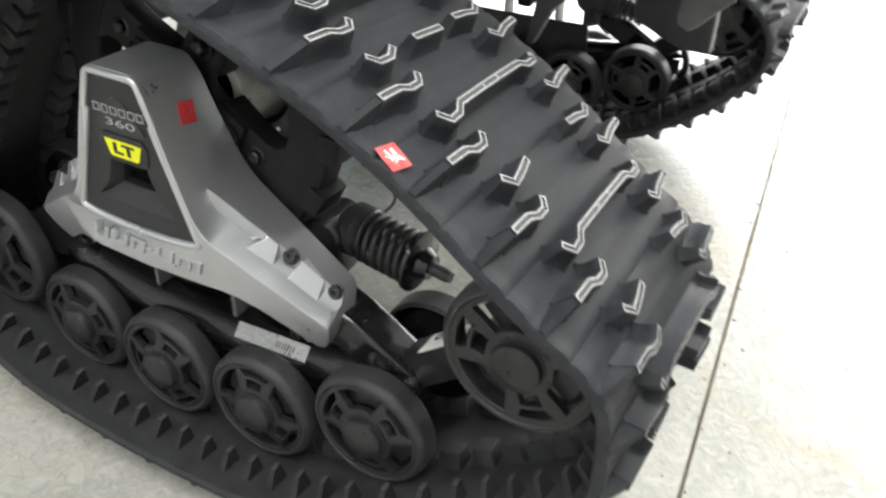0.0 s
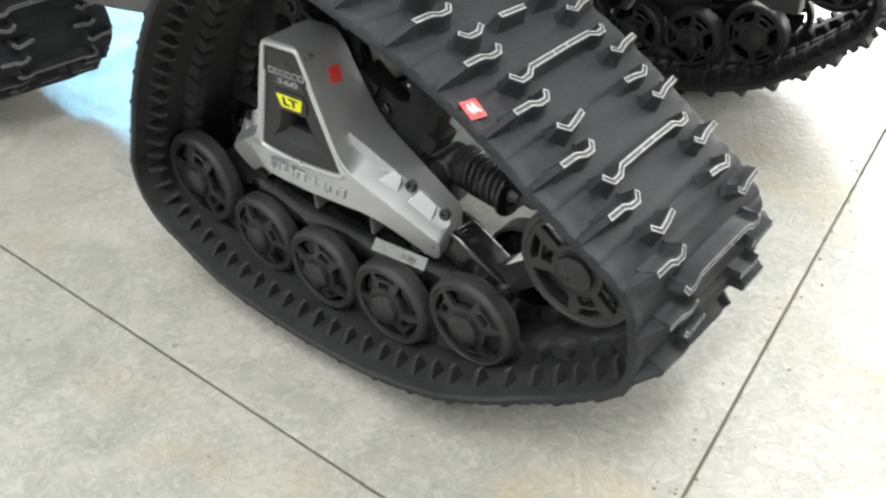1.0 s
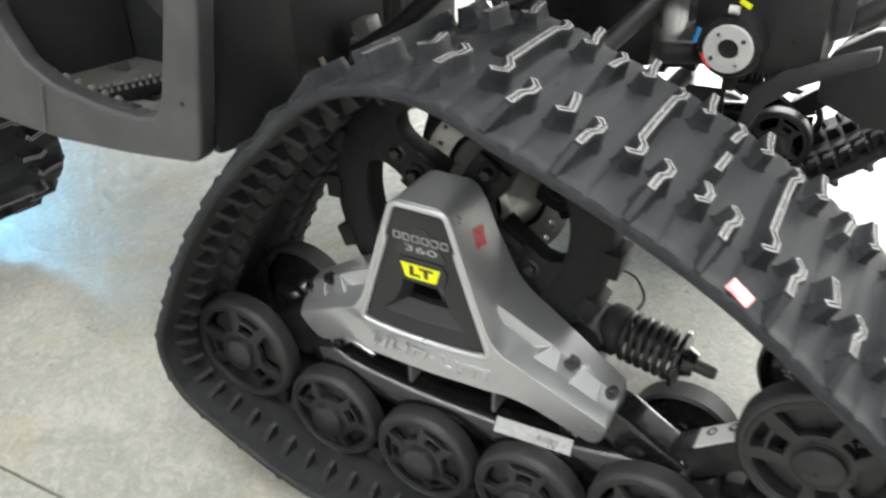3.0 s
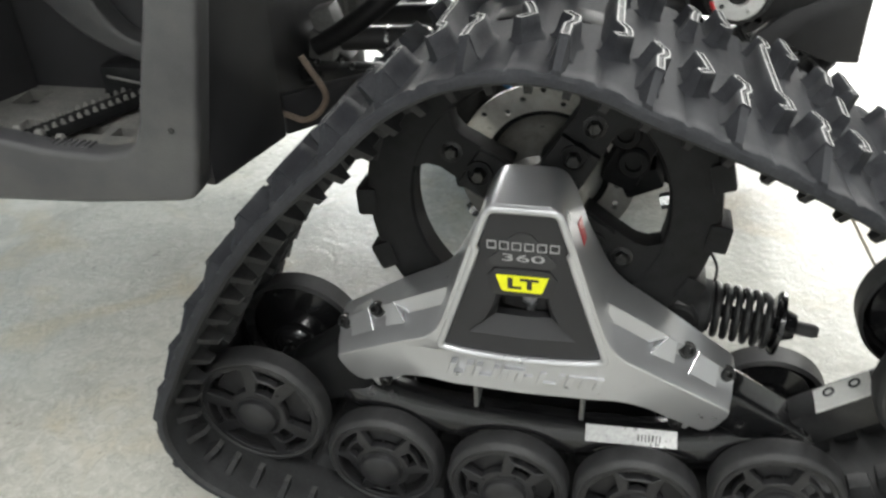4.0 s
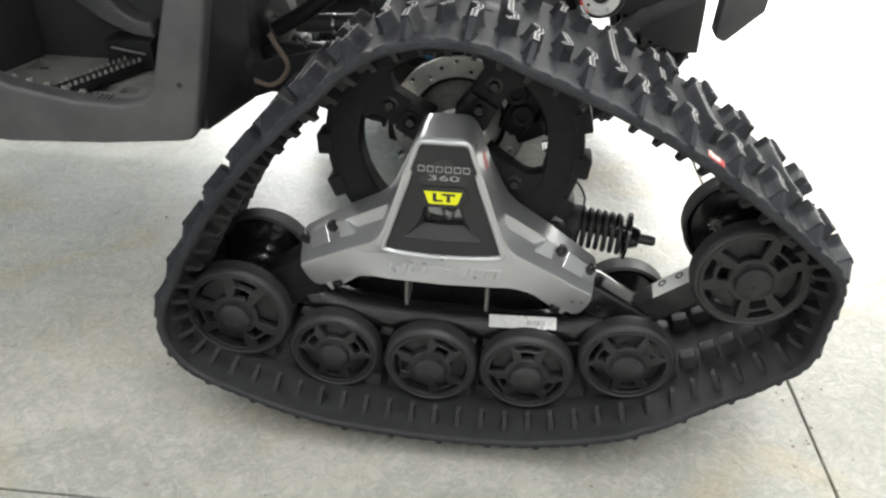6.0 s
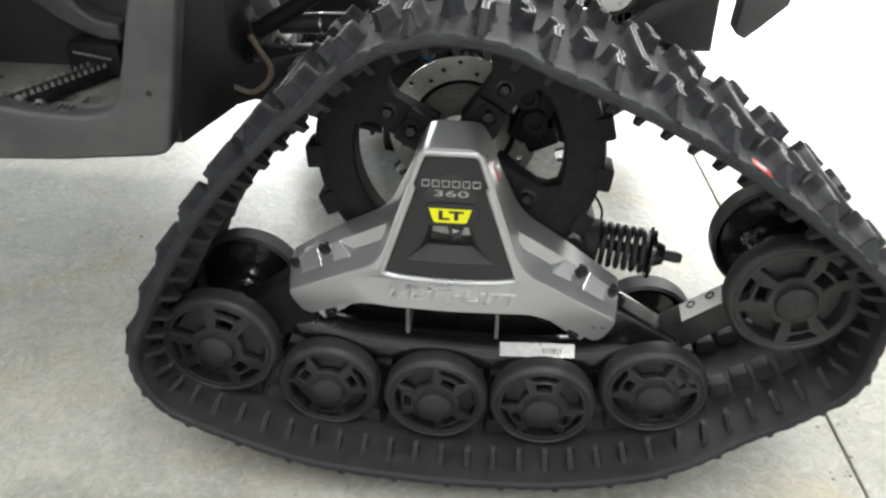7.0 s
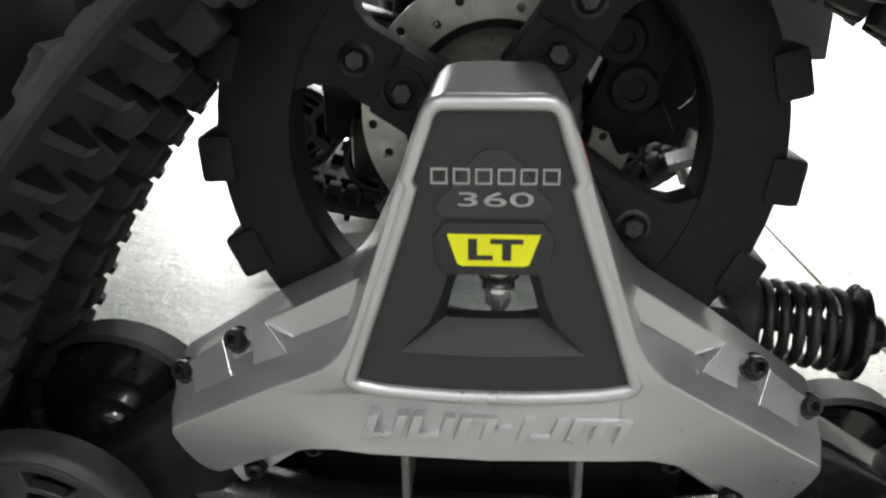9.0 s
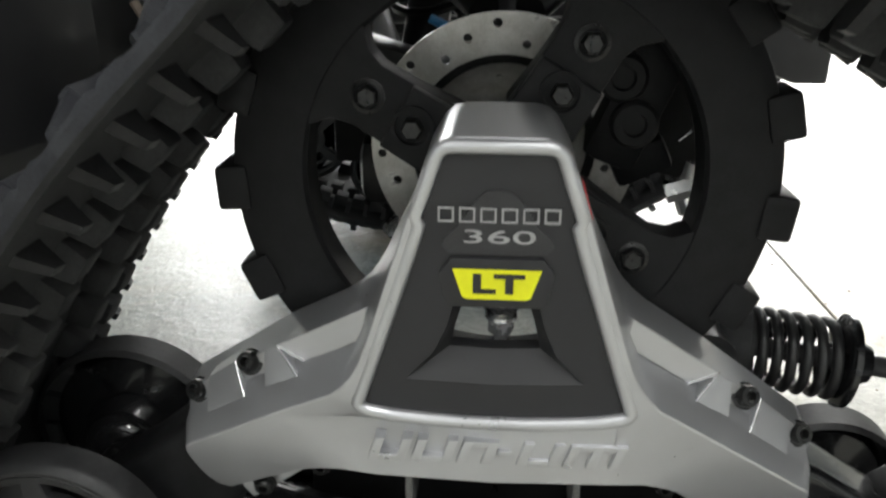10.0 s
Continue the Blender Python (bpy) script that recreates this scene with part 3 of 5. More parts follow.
def wheel_meshes(r, width, hub_r, proud, slot):
    """Tyre, openwork face, hub cap and pocket floor of a plastic wheel whose face looks along -y; the origin lies in the rim's plane.
    Three times round: a slot at the rim with a hole at the hub inside it, then a wide pocket."""
    rim = r * 0.875
    tyre = bmesh.new()
    k = 0.007
    add_lathe(tyre, [(rim - 0.002, 0.004), (rim, 0.0005), (rim + 0.002, -0.0012), (r - k, -0.0012), (r - k * 0.35, k * 0.35), (r, k * 1.1), (r, width - k), (r - k, width), (rim, width), (rim - 0.003, width - 0.004), (rim - 0.003, 0.010)], (0, 0, 0), 64)
    face = bmesh.new()
    hub = hub_r * 1.16
    span = rim - 0.006 - hub
    out = lambda q: hub + span * q

    def sector(mid, q0, q1, h0, h1, n=5):
        """Corners of a rounded opening between two radii and two half angles."""
        inner = [polar(mid + h0 * (2 * i / n - 1), out(q0)) for i in range(n + 1)]
        outer = [polar(mid + h1 * (1 - 2 * i / n), out(q1)) for i in range(n + 1)]
        return inner + outer

    loops = [[polar(2 * math.pi * i / 60, rim) for i in range(60)], [polar(2 * math.pi * i / 30, hub_r * 0.95) for i in range(30)]]
    for j in range(3):
        a = 2 * math.pi * j / 3
        loops.append(sector(a, 0.64, 0.97, 0.31 * slot, 0.42 * slot))
        loops.append(sector(a, 0.10, 0.52, 0.30, 0.24))
        loops.append(sector(a + math.pi / 3, 0.14, 0.97, 0.42, 0.53))
    depth = 0.011

    def height(x, z):
        return -proud * (1 - min(1.0, max(0.0, (math.hypot(x, z) - hub) / span))) ** 1.4

    rings = []
    for d in (0.0, depth):
        edges, row = [], []
        for lp in loops:
            vs = [face.verts.new((x, height(x, z) + d, z)) for x, z in lp]
            edges += [face.edges.new((vs[i], vs[(i + 1) % len(vs)])) for i in range(len(vs))]
            row.append(vs)
        bmesh.ops.triangle_fill(face, edges=edges, use_beauty=True)
        rings.append(row)
    for p, q in zip(*rings):
        for i in range(len(p)):
            j = (i + 1) % len(p)
            face.faces.new((p[i], p[j], q[j], q[i]))
    bmesh.ops.recalc_face_normals(face, faces=face.faces)
    soft = [e for e in face.edges if len(e.link_faces) == 2 and e.calc_face_angle(0) > radians(50)]
    bmesh.ops.bevel(face, geom=soft, offset=0.0009, segments=1, affect="EDGES", clamp_overlap=True)
    # floor of one pocket
    floor = bmesh.new()
    lp = sector(0.0, 0.08, 0.80, 0.46, 0.50)
    a = [floor.verts.new((x, height(x, z) + depth + 0.005, z)) for x, z in lp]
    b = [floor.verts.new((x, height(x, z) + depth + 0.009, z)) for x, z in lp]
    n = len(lp) // 2
    for vs in (a, b):
        for i in range(n - 1):
            floor.faces.new((vs[i], vs[i + 1], vs[2 * n - 2 - i], vs[2 * n - 1 - i]))
    for i in range(2 * n):
        j = (i + 1) % (2 * n)
        floor.faces.new((a[i], a[j], b[j], b[i]))
    cap = bmesh.new()
    add_lathe(cap, [(hub_r * 0.9, 0.004), (hub_r * 1.06, -proud + 0.001), (hub_r * 1.05, -proud - 0.0015), (hub_r * 0.99, -proud - 0.0020), (hub_r * 0.98, -proud - 0.005), (hub_r * 0.93, -proud - 0.009), (hub_r * 0.72, -proud - 0.0125), (hub_r * 0.38, -proud - 0.0150), (0, -proud - 0.0155)], (0, 0, 0), 36)
    return tyre, face, cap, floor


def finish(name, bm, mats, angle=35.0):
    bmesh.ops.recalc_face_normals(bm, faces=bm.faces)
    me = bpy.data.meshes.new(name)
    bm.to_mesh(me)
    bm.free()
    for mm in mats:
        me.materials.append(mm)
    me.shade_smooth()
    me.set_sharp_from_angle(angle=radians(angle))
    return me


def worn_rim(bm, r):
    """Rubber on the running face of an inner wheel."""
    for f in bm.faces:
        c = f.calc_center_median()
        f.material_index = 1 if math.hypot(c.x, c.z) > r else 0


# each wheel pair: outer hub's tip, inner wheel's axle (x, y, z)
ROAD_WHEELS = [((-0.207, 0.024, 0.167), (-0.200, 0.196, 0.178)), ((-0.034, 0.013, 0.165), (-0.032, 0.196, 0.169)), ((0.134, 0.011, 0.169), (0.136, 0.196, 0.174)), ((0.301, 0.018, 0.207), (0.301, 0.196, 0.215))]
IDLERS = [((-0.381, 0.028, 0.232), (-0.372, 0.186, 0.252)), ((0.478, 0.048, 0.378), (0.474, 0.184, 0.398))]


def build_wheels(root):
    t, f, c, fl = wheel_meshes(0.0815, 0.036, 0.0295, 0.006, 1.0)
    road = [finish("wheel_tyre", t, [TYRE]), finish("wheel_face", f, [PLASTIC]), finish("hub_cap", c, [PLASTIC]), finish("pocket", fl, [PLASTIC])]
    t, f, c, fl = wheel_meshes(0.0960, 0.036, 0.0305, 0.004, 0.72)
    idle = [finish("idler_tyre", t, [TYRE]), finish("idler_face", f, [PLASTIC]), finish("idler_hub_cap", c, [PLASTIC]), finish("pocket", fl, [PLASTIC])]
    bm = bmesh.new()
    add_lathe(bm, [(0.089, 0.006), (0.094, 0.010), (0.094, 0.040), (0.089, 0.044), (0.085, 0.040), (0.078, 0.020), (0.045, 0.012), (0.036, -0.004), (0.026, -0.010), (0, -0.010)], (0, 0, 0), 48)
    worn_rim(bm, 0.082)
    dish_big = finish("dish", bm, [GLOSS, TYRE])
    bm = bmesh.new()
    add_lathe(bm, [(0.074, 0.002), (0.079, 0.006), (0.079, 0.038), (0.074, 0.043), (0.068, 0.038), (0.060, 0.018), (0.034, 0.012), (0.028, -0.002), (0.020, -0.006), (0, -0.006)], (0, 0, 0), 40)
    worn_rim(bm, 0.066)
    dish_small = finish("dish", bm, [GLOSS, TYRE])
    bm = bmesh.new()
    add_lathe(bm, [(0.034, -0.002), (0.036, -0.008), (0.035, -0.014), (0.031, -0.020), (0.024, -0.024), (0.012, -0.026), (0, -0.026)], (0, 0, 0), 28)
    hub = finish("hub", bm, [HUB])

    def pair(tip, inner, parts, dish, angle, name):
        m = Matrix.Translation(Vector(tip) + Vector((0, 0.0205, 0))) @ Matrix.Rotation(-radians(angle), 4, "Y")
        w = place(name, parts[0], root, m=m)
        place("face", parts[1], w, m=m)
        place("hub_cap", parts[2], w, m=m)
        for k in range(3):
            place("pocket", parts[3], w, m=m @ Matrix.Rotation(2 * math.pi * k / 3 + math.pi / 3, 4, "Y"))
        m = Matrix.Translation(inner)
        w = place("inner_" + name, dish, root, "smooth glossy black inner wheel", m=m)
        place("hub", hub, w, m=m)
        m = Matrix.Translation(Vector(inner) + Vector((0, 0.046, 0))) @ Matrix.Rotation(math.pi, 4, "Z")
        place("face", parts[1], w, m=m)
        place("hub_cap", parts[2], w, m=m)
        bm = bmesh.new()
        add_tube(bm, [Vector(tip) + Vector((0, 0.020, 0)), inner], 0.012, 16)
        part("axle", bm, BOLT, root)

    for (tip, inner), angle in zip(ROAD_WHEELS, (25, 62, 90, 40)):
        pair(tip, inner, road, dish_small, angle, "road_wheel")
    for (tip, inner), angle in zip(IDLERS, (70, 170)):
        pair(tip, inner, idle, dish_big, angle, "idler_wheel")


def build_sprocket(root):
    bm = bmesh.new()
    y0, y1 = 0.112, 0.150
    seg = 96
    add_lathe(bm, [(0.150, y0 + 0.004), (0.153, y0), (0.196, y0), (0.207, y0 + 0.004), (0.209, y0 + 0.012), (0.209, y1), (0.150, y1), (0.150, y0 + 0.004)], (AX, 0, AZ), seg)
    ring = part("sprocket", bm, SPROCKET, root, "black moulded drive sprocket with four wide spokes")
    # spokes: wide at the rim, waisted towards the bolt
    for a in (59, 149, 239, 329):
        bm = bmesh.new()
        w = [(0.050, 0.030), (0.090, 0.026), (0.120, 0.025), (0.134, 0.030), (0.146, 0.044), (0.162, 0.058)]
        outline = [(r, h) for r, h in w] + [(r, -h) for r, h in w[::-1]]
        add_prism(bm, outline, y0 + 0.0012, y1 - 0.004)
        bevelled(bm, 0.003)
        m = Matrix.Translation((AX, 0, AZ)) @ Matrix.Rotation(-radians(a), 4, "Y")
        bm.transform(m)
        part("spoke", bm, SPROCKET, ring)
        c, s = math.cos(radians(a)), math.sin(radians(a))
        hex_bolt(ring, (AX + 0.118 * c, y0 + 0.003, AZ + 0.118 * s), 0.0085, 0.010, turn=radians(a))
    # drive pegs round the rim
    bm = bmesh.new()
    add_box(bm, (0.2085, 0, 0), (0.027, 0.052, 0.036), bevel=0.0055)
    me = finish("drive_peg", bm, [SPROCKET])
    for i in range(17):
        place("drive_peg", me, ring, m=Matrix.Translation((AX, 0.135, AZ)) @ Matrix.Rotation(2 * math.pi * (i + 0.34) / 17, 4, "Y"))
    # adaptor plate with its wheel nuts
    bm = bmesh.new()
    arm = []
    for k in range(4):
        a = radians(59 + 90 * k)
        for da, r in ((-0.55, 0.052), (-0.27, 0.096), (0.27, 0.096), (0.55, 0.052)):
            arm.append((AX + r * math.cos(a + da), AZ + r * math.sin(a + da)))
    add_prism(bm, arm, 0.104, 0.116)
    bevelled(bm, 0.002)
    plate = part("adaptor_plate", bm, SPROCKET, root)
    for k in range(4):
        a = radians(59 + 90 * k)
        x, z = AX + 0.078 * math.cos(a), AZ + 0.078 * math.sin(a)
        bm = bmesh.new()
        add_lathe(bm, [(0.016, 0.010), (0.016, -0.004), (0.013, -0.004), (0.0125, 0.006)], (x, 0.104, z), 24)
        part("nut_cup", bm, SPROCKET, plate)
        hex_bolt(plate, (x, 0.104, z), 0.0085, 0.013, washer=False, name="wheel_nut")
    bm = bmesh.new()
    add_lathe(bm, [(0.042, 0.112), (0.040, 0.100), (0.030, 0.092), (0, 0.092)], (AX, 0, AZ), 32)
    part("hub_boss", bm, SPROCKET, root)


# the cover: half outlines from the top middle round to the bottom middle, front and back
COVER_FRONT = [(0.0, 0.612, 0.026), (0.028, 0.6118, 0.026), (0.036, 0.6095, 0.0255), (0.0415, 0.6045, 0.025), (0.0455, 0.597, 0.024), (0.050, 0.585, 0.023), (0.0625, 0.545, 0.022), (0.088, 0.466, 0.022), (0.0935, 0.4505, 0.0223), (0.100, 0.4380, 0.0230), (0.107, 0.4280, 0.0243), (0.1157, 0.4180, 0.0262),
               (0.160, 0.3850, 0.0395), (0.2400, 0.3255, 0.0642), (0.2440, 0.3220, 0.0655), (0.2450, 0.3170, 0.0665), (0.2440, 0.3100, 0.0685), (0.2400, 0.2960, 0.0730), (0.2340, 0.2820, 0.0775), (0.2270, 0.2730, 0.0805), (0.2170, 0.2705, 0.0805), (0.150, 0.3270, 0.0490), (0.130, 0.3400, 0.0400), (0.112, 0.3475, 0.0340), (0.085, 0.3500, 0.0290), (0.0, 0.349, 0.027)]
COVER_BACK = [(0.0, 0.612, 0.112), (0.024, 0.6118, 0.112), (0.0325, 0.6095, 0.112), (0.0385, 0.6045, 0.112), (0.043, 0.597, 0.113), (0.049, 0.586, 0.114), (0.062, 0.545, 0.118), (0.086, 0.492, 0.122), (0.0915, 0.4815, 0.123), (0.098, 0.472, 0.124), (0.1065, 0.463, 0.124), (0.116, 0.455, 0.124),
              (0.160, 0.427, 0.122), (0.2440, 0.364, 0.124), (0.2475, 0.3590, 0.124), (0.2500, 0.350, 0.123), (0.2495, 0.330, 0.120), (0.2465, 0.312, 0.116), (0.2415, 0.297, 0.112), (0.2350, 0.2880, 0.108), (0.2260, 0.2860, 0.106), (0.150, 0.322, 0.085), (0.130, 0.3325, 0.079), (0.112, 0.338, 0.075), (0.085, 0.342, 0.070), (0.0, 0.342, 0.070)]
# lines along the arm from the column to the tip: foot of the stepped wall, floor of the screw pockets, the wall's crease
ARM_FOOT = [(0.0885, 0.4700, 0.0300), (0.0920, 0.4600, 0.0400), (0.0965, 0.4520, 0.0500), (0.1020, 0.4440, 0.0580), (0.1150, 0.4345, 0.0610), (0.160, 0.4010, 0.0560), (0.2400, 0.3400, 0.0770), (0.2465, 0.3355, 0.0785)]
ARM_POCKET = [(0.0888, 0.4760, 0.0420), (0.0915, 0.4690, 0.0510), (0.0960, 0.4600, 0.0570), (0.1025, 0.4520, 0.0630), (0.117, 0.4400, 0.0690), (0.162, 0.4060, 0.0730), (0.2405, 0.3460, 0.0915), (0.2475, 0.3410, 0.0925)]
ARM_CREASE = [(0.0887, 0.4800, 0.0530), (0.0915, 0.4778, 0.0537), (0.0965, 0.4740, 0.0548), (0.1035, 0.4690, 0.0566), (0.118, 0.4582, 0.0603), (0.164, 0.4237, 0.0717), (0.2415, 0.3600, 0.0945), (0.2480, 0.3550, 0.0970)]


def lift(side, x):
    """The rear arm sits a little higher than the front one."""
    return min(0.018, max(0.0, 0.15 * (x - 0.10))) if side < 0 else 0.0


def build_cover(root):
    """The silver end cover: front skin, flanks with a stepped wall on each arm, a sunken dark insert."""
    bm = bmesh.new()
    n = len(COVER_FRONT)

    def ring(half):
        right = [bm.verts.new((CX + x, y, z)) for x, z, y in half]
        left = [right[0]] + [bm.verts.new((CX - x, y, z + lift(-1, x))) for x, z, y in half[1:-1]] + [right[-1]]
        return right + left[1:-1][::-1]

    front, back = ring(COVER_FRONT), ring(COVER_BACK)
    m = len(front)

    def between(w, arm):
        half = [(x + (X - x) * w, z + (Z - z) * w, y + (Y - y) * w) for (x, z, y), (X, Z, Y) in zip(COVER_FRONT, COVER_BACK)]
        half[7:15] = arm
        return half

    foot, pocket, crease = ring(between(0.12, ARM_FOOT)), ring(between(0.26, ARM_POCKET)), ring(between(0.42, ARM_CREASE))
    for a, b in ((front, foot), (foot, pocket), (pocket, crease), (crease, back)):
        for i in range(m):
            j = (i + 1) % m
            bm.faces.new((a[i], a[j], b[j], b[i]))
    # front skin with the hole for the insert
    hole_half = [(0.0, 0.603), (0.027, 0.603), (0.0315, 0.6022), (0.0350, 0.5998), (0.0376, 0.5960), (0.0395, 0.5905), (0.0430, 0.5800), (0.0515, 0.556), (0.0490, 0.551), (0.0545, 0.532), (0.0925, 0.4220), (0.0932, 0.4185), (0.0915, 0.4155), (0.0870, 0.4130), (0.070, 0.4097), (0.045, 0.4075), (0.022, 0.4063), (0.0, 0.4060)]
    hr = [bm.verts.new((CX + x, 0.0235, z)) for x, z in hole_half]
    hl = [hr[0]] + [bm.verts.new((CX - x, 0.0235, z)) for x, z in hole_half[1:-1]] + [hr[-1]]
    hole = hr + hl[1:-1][::-1]
    edges = []
    for loop in (front, hole):
        for i in range(len(loop)):
            e = bm.edges.get((loop[i], loop[(i + 1) % len(loop)])) or bm.edges.new((loop[i], loop[(i + 1) % len(loop)]))
            edges.append(e)
    bmesh.ops.triangle_fill(bm, edges=edges, use_beauty=True)
    inner = [bm.verts.new(v.co + Vector((0, 0.010, 0))) for v in hole]
    for i in range(len(hole)):
        j = (i + 1) % len(hole)
        bm.faces.new((hole[i], hole[j], inner[j], inner[i]))
    bmesh.ops.recalc_face_normals(bm, faces=bm.faces)
    fs = set(front)
    hs = set(hole)
    rim = [e for e in bm.edges if (set(e.verts) <= fs or set(e.verts) <= hs) and len(e.link_faces) == 2 and e.calc_face_angle(0) > radians(25)]
    bmesh.ops.bevel(bm, geom=rim, offset=0.0032, segments=4, affect="EDGES", profile=0.5, clamp_overlap=True)
    cover = weighted(part("cover", bm, SILVER, root, "silver painted end cover", smooth=48))

    bm = bmesh.new()
    line = [Vector((CX + x + 0.0022 * min(1.0, x / 0.03), 0.0262, z + (0.0028 if z > 0.5 else -0.0028))) for x, z in hole_half]
    line += [Vector((2 * CX - v.x, v.y, v.z)) for v in line[-2:0:-1]]
    add_tube(bm, line + line[:1], 0.0050, 16)
    part("rim_bead", bm, SILVER, cover, "silver bead round the insert")

    # insert panel, a step behind the silver rim, with a window and a sloping sill
    bm = bmesh.new()
    outer = [(x * 0.995, z) for x, z in hole_half]
    pr = [bm.verts.new((CX + x, 0.0275, z)) for x, z in outer]
    pl = [pr[0]] + [bm.verts.new((CX - x, 0.0275, z)) for x, z in outer[1:-1]] + [pr[-1]]
    loop = pr + pl[1:-1][::-1]
    win_half = [(0.0, 0.4895), (0.0230, 0.4890), (0.0250, 0.4830), (0.0275, 0.4740), (0.0315, 0.4560), (0.0, 0.4545)]
    sill_half = [(0.0, 0.4965), (0.0285, 0.4960), (0.0330, 0.4790), (0.0420, 0.4580), (0.0620, 0.4365), (0.0, 0.4340)]

    def both(half, y):
        right = [bm.verts.new((CX + x, y, z)) for x, z in half]
        return right + [bm.verts.new((CX - x, y, z)) for x, z in half[-2:0:-1]]

    win, sill, deep = both(win_half, 0.0420), both(sill_half, 0.0275), both(win_half, 0.0540)
    edges = []
    for lp in (loop, sill):
        for i in range(len(lp)):
            edges.append(bm.edges.new((lp[i], lp[(i + 1) % len(lp)])))
    bmesh.ops.triangle_fill(bm, edges=edges, use_beauty=True)
    for a, b in ((sill, win), (win, deep)):
        for i in range(len(a)):
            j = (i + 1) % len(a)
            bm.faces.new((a[i], a[j], b[j], b[i]))
    insert = part("insert", bm, INSERT, cover, "dark grey textured insert panel", smooth=25)
    # shallow shield behind the lettering
    bm = bmesh.new()
    half = [(0.0, 0.578), (0.009, 0.576), (0.016, 0.568), (0.026, 0.552), (0.034, 0.545), (0.036, 0.539), (0.032, 0.534), (0.0, 0.5335)]
    add_prism(bm, [(CX + x, z) for x, z in half] + [(CX - x, z) for x, z in half[-2:0:-1]], 0.0262, 0.030)
    part("shield", bm, DARK_PANEL, insert)
    # lower shield under the badge
    bm = bmesh.new()
    half = [(0.0, 0.531), (0.030, 0.531), (0.038, 0.520), (0.034, 0.500), (0.028, 0.4955), (0.0, 0.4955)]
    add_prism(bm, [(CX + x, z) for x, z in half] + [(CX - x, z) for x, z in half[-2:0:-1]], 0.0250, 0.030)
    bevelled(bm, 0.0008)
    boss = part("badge_boss", bm, INSERT, insert)
    # yellow badge with its two letters
    bm = bmesh.new()
    add_prism(bm, [(CX - 0.0290, 0.5235), (CX + 0.0290, 0.5235), (CX + 0.0225, 0.5035), (CX + 0.0195, 0.5020), (CX - 0.0195, 0.5020), (CX - 0.0225, 0.5035)], 0.0242, 0.0256)
    part("badge", bm, YELLOW, boss, "yellow badge with black letters", smooth=0)
    upright = Matrix.Rotation(radians(90), 4, "X")
    me = text_mesh("LT", 0.0190, 0.0004, 0.0007)
    me.materials.append(INK)
    place("letters", me, boss, m=Matrix.Translation((CX + 0.0005, 0.0239, 0.5128)) @ upright @ Matrix.Diagonal((1.66, 0.98, 1, 1)))
    me = text_mesh("360", 0.0138, 0.0003, 0.0)
    me.materials.append(LETTER)
    place("number", me, insert, "grey number", m=Matrix.Translation((CX + 0.0005, 0.0258, 0.5455)) @ upright @ Matrix.Diagonal((2.36, 0.94, 1, 1)))
    # model name as plain shapes
    for k in range(6):
        bm = bmesh.new()
        x0 = CX - 0.0385 + 0.0135 * k
        z0, z1, w = 0.5555, 0.5655, 0.0102
        t = 0.0012
        for zz in (z0 + t / 2, z1 - t / 2):
            add_box(bm, (x0 + w / 2, 0.0266, zz), (w, 0.0016, t))
        for xx in (x0 + t / 2, x0 + w - t / 2):
            add_box(bm, (xx, 0.0266, (z0 + z1) / 2), (t, 0.0014, z1 - z0 - 2 * t))
        part("name_mark", bm, LETTER, insert, smooth=0)
    # raised maker's mark: slanted plain shapes
    for x0, w in ((-0.090, 0.027), (-0.059, 0.029), (-0.026, 0.025), (0.003, 0.010), (0.017, 0.029), (0.050, 0.040)):
        bm = bmesh.new()
        low, high = (0.369, 0.3885) if w > 0.012 else (0.377, 0.381)
        lean = 0.32
        at = lambda u, v: (CX + x0 + u + lean * v, low + v)
        hh = high - low
        t, n = 0.0072, 3 if w > 0.035 else 2
        if w <= 0.012:
            bars = [(0, w, 0, hh)]
        else:
            bars = [((w - t) * i / (n - 1), (w - t) * i / (n - 1) + t, 0, hh) for i in range(n)]
            bars.append((t * 0.6, w - t * 0.6, hh - 0.0050, hh - 0.0002) if x0 in (-0.026, 0.050) else (t * 0.6, w - t * 0.6, 0.0002, 0.0050))
        bm = bmesh.new()
        for u0, u1, v0, v1 in bars:
            bar = bmesh.new()
            add_prism(bar, [at(u0, v0), at(u1, v0), at(u1, v1), at(u0, v1)], 0.0228 + (0.0005 if v1 - v0 < 0.006 else 0), 0.034)
            bevelled(bar, 0.0010)
            join(bm, bar)
        part("raised_mark", bm, SILVER, cover, smooth=40)
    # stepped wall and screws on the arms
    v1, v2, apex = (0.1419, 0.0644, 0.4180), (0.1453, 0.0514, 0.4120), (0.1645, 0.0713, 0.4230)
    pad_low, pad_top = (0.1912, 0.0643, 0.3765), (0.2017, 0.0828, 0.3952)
    blocks = (
        ("band", ((0.0892, 0.0526, 0.4790), (0.0975, 0.0560, 0.4490), (0.1150, 0.0605, 0.4360), v1, apex)),
        ("wedge_pad", (v2, (0.1734, 0.0609, 0.3900), (0.1752, 0.0735, 0.4147), apex)),
        ("wedge_pad", (pad_low, (0.2259, 0.0734, 0.3500), (0.2275, 0.0895, 0.3722), pad_top)),
    )
